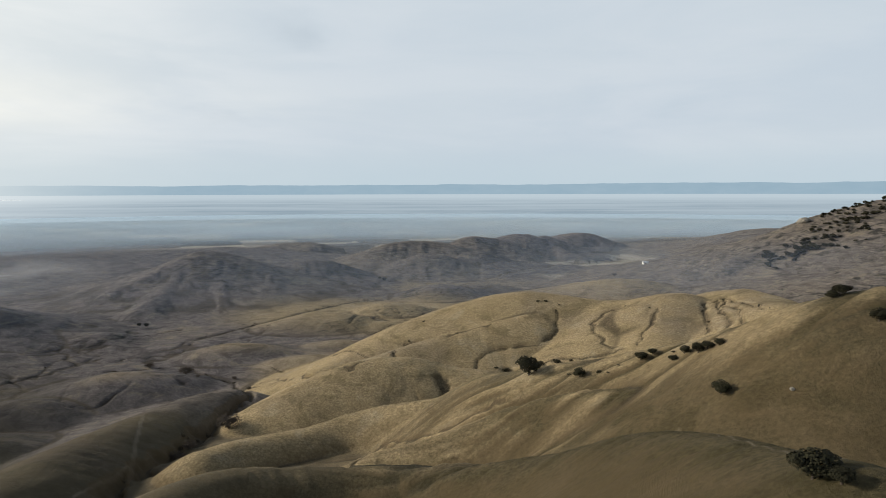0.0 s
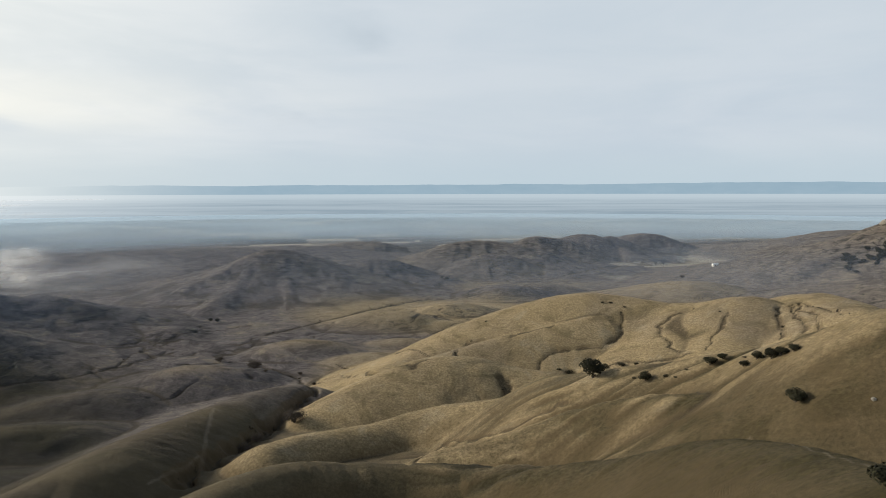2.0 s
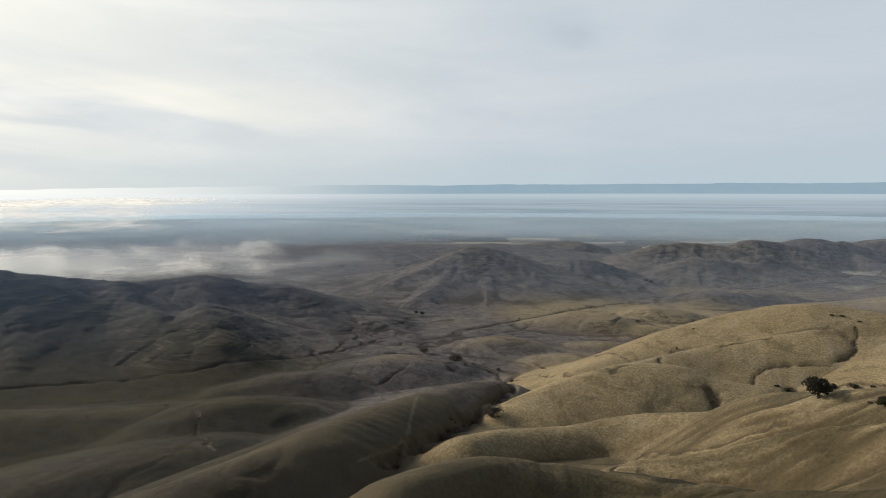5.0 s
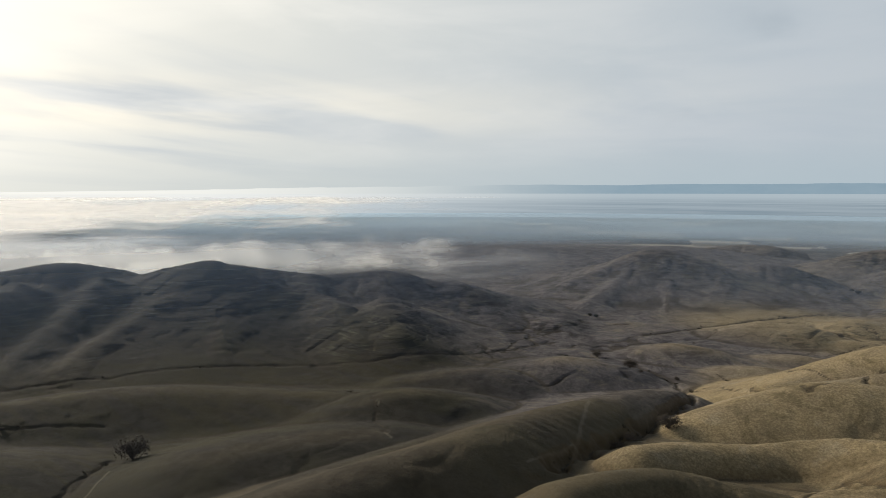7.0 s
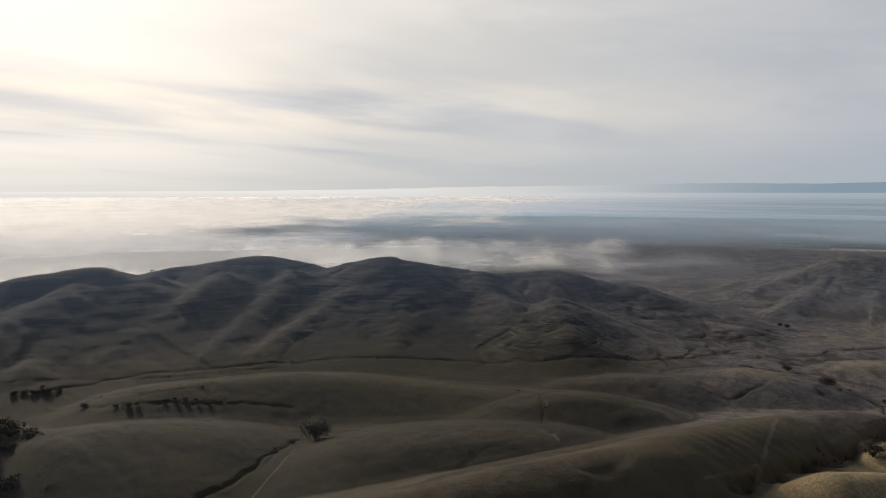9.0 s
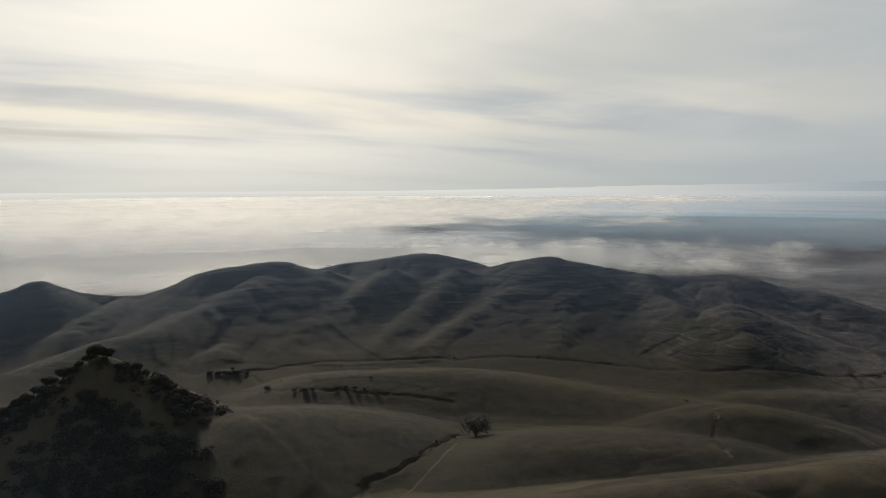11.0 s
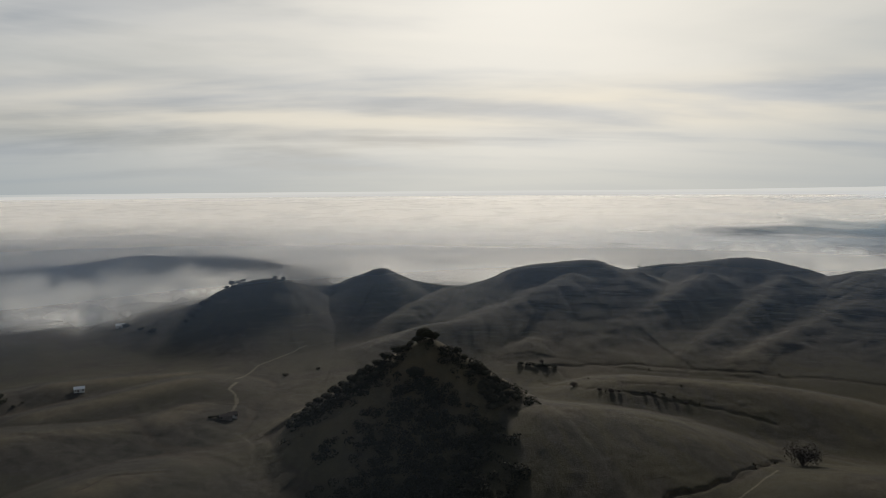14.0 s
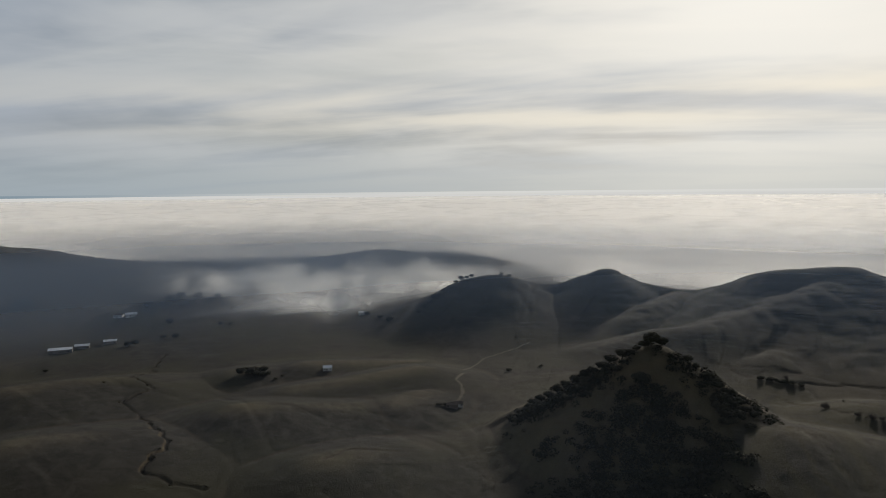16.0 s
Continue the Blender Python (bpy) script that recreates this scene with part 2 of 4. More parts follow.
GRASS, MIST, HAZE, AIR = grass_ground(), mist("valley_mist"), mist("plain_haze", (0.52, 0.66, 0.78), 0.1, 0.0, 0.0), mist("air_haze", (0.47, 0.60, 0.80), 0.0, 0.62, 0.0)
WISP = mist("fog_wisps", (0.93, 0.93, 0.92), 0.25, 0.45, 0.3)
BILLOW = mist("drifting_mist", (0.95, 0.95, 0.93), 0.0, 0.62, 0.35)
FAR_PLAIN, FAR_RANGE = distance("glowing_haze_plain", "plain"), distance("glowing_haze_range", "range")

# ---- the lie of the land: rounded ridges, gullies and tracks ----
FLOOR = -12.0      # valley floor
PLAIN = -25.0      # open plain beyond the hills
RIDGES, GULLIES, TRACKS = [], [], []


def lattice(ix, iy, seed):
    n = (ix * 374761393 + iy * 668265263 + seed * 974711) & 0x7FFFFFFF
    n = ((n ^ (n >> 13)) * 1274126177) & 0x7FFFFFFF
    return ((n ^ (n >> 16)) & 0xFFFF) / 65535.0


def smooth_noise(x, y, seed=0):
    x, y = np.asarray(x, float), np.asarray(y, float)
    ix, iy = np.floor(x).astype(np.int64), np.floor(y).astype(np.int64)
    fx, fy = x - ix, y - iy
    fx, fy = fx * fx * fx * (fx * (fx * 6 - 15) + 10), fy * fy * fy * (fy * (fy * 6 - 15) + 10)
    a, b = lattice(ix, iy, seed), lattice(ix + 1, iy, seed)
    c, d = lattice(ix, iy + 1, seed), lattice(ix + 1, iy + 1, seed)
    return (a + (b - a) * fx) * (1 - fy) + (c + (d - c) * fx) * fy


def fractal(x, y, seed=0, octaves=4):
    total, amp, norm = 0.0, 1.0, 0.0
    for k in range(octaves):
        total = total + amp * (smooth_noise(x, y, seed + k) * 2 - 1)
        norm += amp
        amp *= 0.5
        x, y = x * 2.03 + 17.1, y * 2.03 - 9.7
    return total / norm


def step(a, b, v):
    u = np.clip((v - a) / (b - a), 0, 1)
    return u * u * (3 - 2 * u)


def rounded(points, gentle=False):
    """The line of points as a smooth curve; gentle: one that cuts its corners a little."""
    p = np.array([points[0], *points, points[-1]], float)
    out = []
    for a, b, c, d in zip(p, p[1:], p[2:], p[3:]):
        for u in ((0.0, 0.2, 0.4, 0.6, 0.8) if gentle else (0.0, 1 / 3, 2 / 3)):
            if gentle:
                out.append(((1 - u) ** 3 * a + (3 * u ** 3 - 6 * u * u + 4) * b + (3 * u * u - 3 * u ** 3 + 3 * u + 1) * c + u ** 3 * d) / 6)
            else:
                out.append(0.5 * (2 * b + (c - a) * u + (2 * a - 5 * b + 4 * c - d) * u * u + (3 * b - a - 3 * c + d) * u ** 3))
    return [tuple(q) for q in out] + [tuple(p[-1])]


def ridge(points, slope, crest, spur=0, spacing=0, dry=0.0, foot=None, blend=2.5, crown=None):
    """A hill along a line of crest points; slope of its flanks, crest rounding, depth and spacing of the gullies
    in its flanks, dryness of its grass (below nought: dark scrub); foot: the level towards which its flanks run out;
    crown: dryness of the grass along its crest."""
    RIDGES.append((rounded(points, foot is not None), slope, crest, spur, spacing, dry, foot, blend, dry if crown is None else crown))


def mound(points, dry, crown, slope=0.42, crest=22, foot=-50, blend=5.0):
    """A rounded knoll on the valley floor, scrubby flanks, grassy top with light painted in."""
    ridge(points, slope, crest, 0, 0, dry, foot, blend, crown)


def near_line(x, y, points):
    """Distance to a line of points and the way along it."""
    best, along, run = np.full(x.shape, 1e9), np.zeros(x.shape), 0.0
    for (ax, ay, *_), (bx, by, *_) in zip(points, points[1:]):
        ex, ey = bx - ax, by - ay
        length = math.hypot(ex, ey)
        u = np.clip(((x - ax) * ex + (y - ay) * ey) / length ** 2, 0, 1)
        d = np.hypot(x - ax - u * ex, y - ay - u * ey)
        nearer = d < best
        best, along = np.where(nearer, d, best), np.where(nearer, run + u * length, along)
        run += length
    return best, along


def streaks(x, y):
    """Long shallow furrows running down the near slope."""
    u, v = x + 0.1 * y, y - 0.1 * x + 14 * fractal(x / 60, y / 60, 101, 3)
    return np.abs(fractal(u / 55, v / 13, 103, 4))


def land(x, y):
    """Height of the ground, how dry and golden its grass is, and the wash lines where hills meet."""
    x, y = np.asarray(x, float), np.asarray(y, float)
    far = np.hypot(x, y)
    warp = 0.7 + 5.3 * step(500, 1000, far)
    wx, wy = x + warp * fractal(x / 60, y / 60, 50, 3), y + warp * fractal(x / 60, y / 60, 60, 3)
    z = FLOOR + (PLAIN - FLOOR) * step(1500, 2400, far) + 3.0 * fractal(x / 150, y / 150, 3, 4) * step(4500, 1500, far)
    z += 68 * step(700, 220, far) * step(-330, -200, x)
    crease = np.zeros(x.shape)
    # less dry towards the west, which puts part of its shade into the colour
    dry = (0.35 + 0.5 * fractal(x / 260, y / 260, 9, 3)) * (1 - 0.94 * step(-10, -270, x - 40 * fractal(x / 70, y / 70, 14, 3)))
    for points, slope, crest, spur, spacing, gold, foot, blend, crown in RIDGES:
        px, py, pz = zip(*points)
        reach = 2.0 * (max(pz) - FLOOR + 8) / slope + crest + 30
        at = np.nonzero((x > min(px) - reach) & (x < max(px) + reach) & (y > min(py) - reach) & (y < max(py) + reach))
        if not len(at[0]):
            continue
        X, Y = wx[at], wy[at]
        base = np.where(far[at] > 1700, PLAIN, FLOOR) - 2.0 if foot is None else np.full(X.shape, float(foot))
        top, off, along, run = np.full(X.shape, -1e9), np.zeros(X.shape), np.zeros(X.shape), 0.0
        for (ax, ay, az), (bx, by, bz) in zip(points, points[1:]):
            ex, ey = bx - ax, by - ay
            length = math.hypot(ex, ey)
            u = np.clip(((X - ax) * ex + (Y - ay) * ey) / length ** 2, 0, 1)
            d = np.hypot(X - ax - u * ex, Y - ay - u * ey)
            tall = np.maximum(az + (bz - az) * u - base, 2.0)
            fall = np.minimum(slope * (np.sqrt(d * d + crest * crest) - crest) / (2 * tall), 1.0)
            h = base + tall * (1 - fall) ** 2 - 0.5
            higher = h > top
            top, off, along = np.where(higher, h, top), np.where(higher, d, off), np.where(higher, run + u * length, along)
            run += length
        if spur:
            along = along + 14 * fractal(X / 45, Y / 45, 33, 3)
            cut = np.abs(fractal(along / spacing, off / (spacing * 6) + len(points), 21 + len(points), 3))
            top = top + spur * step(0.2 * spacing, 1.1 * spacing, off) * (np.minimum(cut * 2.2, 1) - 0.6)
        old = z[at]
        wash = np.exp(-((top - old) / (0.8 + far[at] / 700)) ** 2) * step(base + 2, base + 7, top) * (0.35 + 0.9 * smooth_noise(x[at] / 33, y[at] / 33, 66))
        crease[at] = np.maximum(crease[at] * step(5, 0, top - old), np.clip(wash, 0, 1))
        k = np.maximum(blend - np.abs(top - old), 0) / blend
        z[at] = np.maximum(top, old) + k * k * blend / 4
        w = step(-3, 4, top - old)
        # drier crests also carry the light on the hilltops as colour
        dry[at] = dry[at] * (1 - w) + (gold + (crown - gold) * np.exp(-(off / (1.1 * crest)) ** 2)) * w
    fold = 0.9 - np.abs(fractal((x + 25 * fractal(x / 90, y / 90, 70, 2)) / 85, (y + 25 * fractal(x / 90, y / 90, 72, 2)) / 85, 73, 4)) * 2.6
    z -= 2.0 * np.clip(fold, 0, 1) ** 2 * step(6, 34, z - FLOOR) * step(620, 820, far) * step(3200, 2000, far)
    rill = 0.8 - np.abs(fractal((x + 12 * fractal(x / 40, y / 40, 80, 2)) / 36, (y + 12 * fractal(x / 40, y / 40, 82, 2)) / 36, 83, 3)) * 2.4
    z -= 1.5 * (1 - 0.7 * step(50, 65, -np.degrees(np.arctan2(x, y)))) * np.clip(rill, 0, 1) ** 1.5 * step(5, 26, z - FLOOR) * step(620, 780, far) * step(2600, 1500, far)
    bench = np.sin((z + 5 * fractal(x / 170, y / 170, 111, 3)) * 0.72) + 0.5 * np.sin((z + 4 * fractal(x / 90, y / 90, 115, 3)) * 1.7)
    z += 0.2 * bench * step(-0.25, 0.3, fractal(x / 130, y / 130, 119, 3)) * step(4, 20, z - FLOOR) * step(640, 760, far) * step(2200, 1500, far)
    hummock = fractal((x + 5 * fractal(x / 23, y / 23, 121, 2)) / 12, y / 12, 123, 3)
    wash_line = np.clip(0.75 - np.abs(fractal((x + 9 * fractal(x / 44, y / 44, 125, 2)) / 34, (y + 9 * fractal(x / 44, y / 44, 127, 2)) / 46, 129, 3)) * 3.2, 0, 1)
    z += (0.45 * hummock - 0.9 * wash_line ** 1.5 * step(-0.1, 0.4, fractal(x / 80, y / 80, 131, 2))) * step(700, 620, far) * step(150, 210, far)
    # darkness of the scrub, with shade on the knolls' flanks put into it
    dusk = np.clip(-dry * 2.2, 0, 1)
    dry = np.clip(dry * (1 + 0.45 * fractal(x / 45, y / 45, 88, 4)), 0, 1)
    rough = step(4200, 900, far)
    z += rough * ((0.25 + 0.3 * step(500, 800, far)) * fractal(x / 42, y / 42, 31, 3) + 0.16 * fractal(x / 7, y / 7, 41, 3) * step(900, 300, far))
    furrow = streaks(x, y)
    dry = np.clip(dry + 1.5 * (furrow - 0.2) * step(-70, 0, x) * step(200, 225, far) * step(340, 290, far), 0, 1)
    z += (2.4 * np.minimum(furrow, 0.45) - 0.6) * step(-70, 0, x) * step(200, 225, far) * step(340, 290, far)
    seam = np.abs(fractal((x + 10 * fractal(x / 50, y / 50, 90, 2)) / 58, (y + 10 * fractal(x / 50, y / 50, 92, 2)) / 58, 93, 3))
    seam = np.clip(1.15 - seam * 15, 0, 1) * step(-0.35, 0.0, fractal(x / 120, y / 120, 97, 2)) * step(480, 620, far) * step(1700, 1300, far) * step(22, 8, z - FLOOR) * step(40, 28, -np.degrees(np.arctan2(x, y)))
    z -= 0.8 * seam
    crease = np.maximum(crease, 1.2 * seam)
    z -= 0.7 * crease * step(1500, 900, far)
    return z, dry, crease, dusk


def gully(points, width, depth):
    """A washed-out creek bed along a line on the map."""
    GULLIES.append((points, width, depth))


def track(points, width):
    """A bare earth track along a line on the map."""
    TRACKS.append((points, width))


def ground_at(x, y):
    """Heights with the gullies cut in; and the dryness, bed and track masks."""
    x, y = np.atleast_1d(np.asarray(x, float)), np.atleast_1d(np.asarray(y, float))
    z, dry, crease, dusk = land(x, y)
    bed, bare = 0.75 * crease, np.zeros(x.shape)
    for lines, out, margin in ((GULLIES, bed, 30), (TRACKS, bare, 15)):
        for points, width, *depth in lines:
            px, py = [q[0] for q in points], [q[1] for q in points]
            at = np.nonzero((x > min(px) - margin) & (x < max(px) + margin) & (y > min(py) - margin) & (y < max(py) + margin))
            if not len(at[0]):
                continue
            X, Y = x[at], y[at]
            wob = max(0.9 * width, 4.6) if depth else 0.4 * width
            d, s = near_line(X + wob * fractal(X / 11, Y / 11, 77, 3), Y + wob * fractal(X / 11, Y / 11, 78, 3), points)
            if depth:
                g = np.exp(-(d / width) ** 2) * (0.75 + 0.5 * smooth_noise(s / 17, s * 0, 5))
                z[at] -= depth[0] * g
                out[at] = np.maximum(out[at], g)
            else:
                out[at] = np.maximum(out[at], step(width, width * 0.45, d))
    return z, dry, bed, bare, dusk


# shoulder with the oaks
ridge([(129, 196, 143), (124, 211, 137), (116, 224, 130), (106, 243, 118), (92, 259, 111), (74, 272, 104), (54, 285, 97), (40, 297, 92), (30, 314, 86)], 0.75, 14, 0, 0, 0.5, -150)
# near slope
ridge([(59, 87, 134), (60, 110, 127), (61, 169, 112), (43, 190, 97), (15, 215, 82), (-15, 232, 77), (-33, 233, 75), (-63, 223, 80), (-75, 207, 83), (-84, 187, 84)], 0.85, 10, 0, 0, 0.3, -150)
# second spur
ridge([(87, 197, 114), (66, 241, 101), (49, 255, 95), (33, 263, 88), (18, 264, 82), (-2, 262, 75), (-19, 261, 71), (-33, 253, 68)], 0.85, 7, 0, 0, 0.8, -150)
# third spur
ridge([(64, 267, 95), (39, 295, 84), (28, 307, 81), (9, 325, 72), (-19, 335, 66), (-41, 335, 61), (-56, 323, 58), (-83, 307, 60), (-96, 284, 62)], 0.85, 10, 0, 0, 0.9, -120)
# dome
ridge([(32, 429, 57), (8, 435, 58), (-10, 438, 63), (-31, 435, 66), (-52, 427, 62), (-71, 414, 57), (-88, 400, 50), (-107, 383, 42)], 0.70, 18, 0, 0, 1, -60)
# gold hill
ridge([(140, 584, 77), (104, 599, 80), (76, 607, 83), (36, 607, 74), (-4, 600, 61), (-33, 589, 53), (-59, 567, 36), (-76, 550, 33)], 0.62, 20, 0, 0, 1, -35)
# gold hill lower lobe
ridge([(90, 573, 71), (51, 558, 63), (5, 545, 56), (-29, 524, 48), (-53, 502, 45), (-76, 489, 45)], 0.65, 14, 0, 0, 1, -40)
# gold shoulder
ridge([(243, 460, 91), (247, 547, 91), (217, 560, 84), (195, 551, 88), (172, 564, 81), (140, 584, 76)], 0.50, 20, 1.5, 50, 1)
# gold shoulder near lobes
ridge([(202, 552, 86), (187, 528, 77), (167, 487, 68)], 0.50, 30, 0, 0, 1, -60)
ridge([(161, 573, 79), (149, 545, 70), (132, 508, 62)], 0.50, 30, 0, 0, 1, -60)
ridge([(245, 542, 90), (224, 513, 82), (209, 487, 74)], 0.50, 30, 0, 0, 1, -60)
# creek ridge
ridge([(-126, 448, 40), (-138, 434, 45), (-151, 392, 48), (-157, 335, 55), (-157, 285, 62), (-150, 236, 70), (-174, 182, 66), (-186, 146, 64), (-205, 108, 62)], 0.55, 12, 0, 0, 0.16, -40)
# knolls on the valley floor
mound([(-314, 571, -10), (-302, 592, 4), (-286, 607, 10), (-262, 619, 8), (-235, 626, 1), (-219, 627, -7)], -0.15, 0.3, 0.38, 20)
mound([(-273, 727, -14), (-246, 746, -2), (-223, 758, 4), (-192, 765, 0), (-162, 767, -10)], 0.05, 0.45, 0.38, 20)
mound([(-190, 691, -18), (-165, 707, -6), (-137, 718, -1), (-101, 723, -3), (-74, 722, -10)], 0.35, 0.65, 0.38, 20)
mound([(-227, 891, -21), (-204, 907, -2), (-175, 918, 5), (-138, 928, 10), (-107, 928, 2), (-79, 926, -9)], -0.2, 0.2, 0.38, 20)
mound([(-108, 1020, -18), (-74, 1034, 5), (-53, 1035, 4), (-21, 1031, -10)], -0.1, 0.25, 0.38, 20)
mound([(-117, 901, -14), (-83, 912, -2), (-54, 914, -3), (-36, 912, -9)], 0.25, 0.5, 0.38, 20)
mound([(-157, 794, -13), (-126, 804, -5), (-93, 810, -5), (-70, 809, -10)], 0.2, 0.5, 0.38, 20)
mound([(-44, 1187, -14), (-15, 1195, 4), (12, 1198, 11), (44, 1195, 4)], -0.1, 0.2, 0.38, 20)
mound([(40, 1252, -4), (70, 1254, 7), (112, 1249, 0)], 0.1, 0.35, 0.38, 20)
mound([(208, 1111, -1), (250, 1112, 21), (290, 1106, 30), (331, 1093, 27), (372, 1074, 15)], 0.6, 0.85, 0.3, 40)
mound([(-376, 485, 1), (-358, 508, 4), (-342, 525, 7), (-324, 540, 7), (-304, 548, 1), (-280, 554, -9)], -0.2, 0.1, 0.38, 20)
mound([(-345, 384, 10), (-336, 407, 15), (-328, 419, 16), (-311, 434, 12), (-293, 445, 8)], -0.15, 0.12, 0.38, 20)
# hills beyond the dark hill
ridge([(-162, 1612, 25), (-118, 1626, 43), (-86, 1638, 49), (-36, 1650, 52), (9, 1660, 49), (51, 1670, 33), (86, 1678, 17)], 0.40, 12, 13, 52, 0.17)
ridge([(-95, 1487, 5), (-55, 1504, 22), (-26, 1515, 30), (15, 1525, 29), (50, 1530, 18), (85, 1533, 3), (110, 1526, -10)], 0.40, 12, 13, 52, 0.12)
ridge([(37, 1570, 14), (87, 1588, 32), (123, 1596, 28), (154, 1603, 11)], 0.40, 12, 13, 52, 0.02)
ridge([(41, 1790, 23), (78, 1799, 44), (98, 1808, 51), (153, 1824, 46), (192, 1830, 34)], 0.40, 12, 13, 52, 0.12)
ridge([(169, 1923, 26), (211, 1929, 47), (247, 1935, 49), (276, 1941, 42), (312, 1905, 27), (343, 1818, 10)], 0.40, 12, 13, 52, 0.02)
ridge([(299, 2018, 27), (320, 2025, 39), (358, 2029, 24)], 0.40, 12, 13, 52, 0.02)
ridge([(364, 2150, 11), (398, 2154, 29), (428, 2158, 37), (476, 2158, 36), (510, 2161, 25), (553, 2150, 9)], 0.40, 19, 13, 52, 0.02)
ridge([(-310, 1355, 10), (-273, 1373, 30), (-230, 1391, 34), (-198, 1406, 25), (-158, 1411, 7)], 0.40, 12, 13, 52, 0.02)
ridge([(-535, 1907, -2), (-489, 1924, 14), (-436, 1942, 23), (-383, 1963, 26), (-324, 1974, 22), (-270, 1972, 1)], 0.40, 12, 13, 52, 0.22)
# west roll
ridge([(-564, 179, 14), (-554, 236, 12), (-542, 284, 10), (-516, 328, 8), (-472, 357, 4), (-430, 384, 4), (-392, 403, 6), (-359, 405, 5)], 0.36, 26, 0, 0, -0.25, -60, 6.0, 0.1)
ridge([(-336, 238, 17), (-323, 271, 18), (-300, 304, 20), (-284, 326, 18)], 0.36, 26, 0, 0, -0.25, -60, 6.0, 0.1)
ridge([(-448, 88, 26), (-459, 126, 21), (-445, 156, 15)], 0.36, 26, 0, 0, -0.25, -60, 6.0, 0.1)
# big ridge
ridge([(-563, 828, 40), (-606, 798, 46), (-637, 767, 55), (-701, 694, 51), (-717, 678, 55), (-748, 643, 62), (-778, 607, 71), (-797, 581, 76), (-833, 557, 67), (-880, 539, 56), (-905, 495, 69), (-925, 457, 76), (-948, 406, 69), (-974, 355, 62), (-959, 288, 57), (-939, 248, 73), (-946, 198, 70), (-953, 158, 64), (-960, 111, 44)], 0.42, 14, 3.5, 60, -0.1)
# big ridge spurs
ridge([(-915, 295, 63), (-862, 246, 45), (-822, 204, 31), (-775, 162, 19), (-726, 123, 10)], 0.46, 12, 2.5, 34, 0.05, None, 8.0)
ridge([(-883, 382, 62), (-836, 323, 43), (-801, 273, 28), (-760, 221, 16), (-716, 174, 7)], 0.46, 12, 2.5, 34, 0.06, None, 8.0)
ridge([(-840, 469, 62), (-795, 414, 41), (-762, 369, 26), (-724, 320, 13), (-684, 274, 3)], 0.46, 12, 2.5, 34, 0.01, None, 8.0)
ridge([(-777, 567, 63), (-746, 499, 45), (-723, 441, 29), (-695, 379, 16), (-663, 321, 5)], 0.46, 12, 2.5, 34, 0.08, None, 8.0)
ridge([(-758, 592, 64), (-709, 550, 45), (-671, 517, 31), (-630, 480, 18), (-588, 445, 7)], 0.46, 12, 2.5, 34, 0.02, None, 8.0)
ridge([(-693, 668, 57), (-634, 635, 38), (-587, 611, 34), (-536, 583, 23), (-488, 553, 15)], 0.46, 12, 2.5, 34, 0.05, None, 8.0)
ridge([(-620, 736, 46), (-574, 689, 29), (-539, 653, 39), (-501, 614, 28), (-462, 574, 19)], 0.46, 12, 2.5, 34, 0.05, None, 8.0)
ridge([(-563, 828, 40), (-505, 818, 22), (-458, 823, 7), (-391, 813, 5)], 0.42, 16, 3, 42, 0.03)
# big ridge west spur
ridge([(-939, 248, 70), (-880, 197, 56), (-840, 138, 39), (-798, 75, 24), (-781, 23, 19)], 0.42, 18, 2, 40, 0.03)
# knob ridge
ridge([(-957, 135, 55), (-965, 113, 44), (-978, 75, 36), (-986, 28, 39), (-991, -20, 48), (-990, -43, 60), (-989, -68, 53), (-986, -101, 41), (-977, -132, 39), (-962, -161, 45), (-948, -184, 54), (-935, -218, 50), (-918, -245, 40), (-887, -282, 8), (-869, -302, -10)], 0.55, 9, 3, 60, -0.2)
# knob spur
ridge([(-959, 58, 36), (-901, 18, 28), (-861, -3, 20)], 0.45, 16, 0, 0, 0.06)
# steep knoll: skirt, left rib, right rib and front rib
ridge([(-448, -145, -8), (-473, -87, -4), (-471, -8, 11), (-469, 65, 16), (-450, 109, 14), (-431, 135, 12)], 0.34, 40, 2, 40, 0.05, -60, 9.0)
ridge([(-502, 12, 62), (-502, 12, 62), (-506, -9, 49), (-508, -34, 34), (-510, -57, 20), (-509, -78, 11), (-503, -99, -2), (-492, -118, -14), (-471, -136, -19)], 0.74, 5, 2.5, 26, 0.05, -90, 5.0)
ridge([(-502, 12, 62), (-502, 12, 62), (-499, 30, 54), (-493, 49, 42), (-487, 65, 29), (-481, 81, 21), (-470, 96, 16), (-453, 113, 11)], 0.76, 5, 2.5, 26, 0.05, -90, 5.0)
ridge([(-501, 12, 62), (-501, 12, 62), (-481, 14, 47), (-459, 19, 33), (-437, 22, 18), (-415, 23, 5)], 0.72, 7, 2.5, 22, 0.14, -90, 6.0)
ridge([(-499, 12, 60), (-486, -5, 43), (-468, -23, 26), (-449, -39, 10), (-428, -49, -2)], 0.72, 7, 2.5, 22, 0.10, -90, 6.0)
# valley roll
ridge([(-612, -319, 3), (-646, -271, -2), (-673, -226, -6)], 0.30, 24, 0, 0, -0.1, -60, 6.0, 0.12)
ridge([(-437, -282, 16), (-466, -252, 9), (-495, -217, 3)], 0.30, 24, 0, 0, -0.1, -60, 6.0, 0.12)
ridge([(-374, -181, 10), (-396, -168, 8), (-417, -141, 0), (-423, -122, -7)], 0.30, 24, 0, 0, -0.1, -60, 6.0, 0.12)
ridge([(-507, -188, 3), (-575, -174, -2)], 0.30, 24, 0, 0, -0.1, -60, 6.0, 0.12)
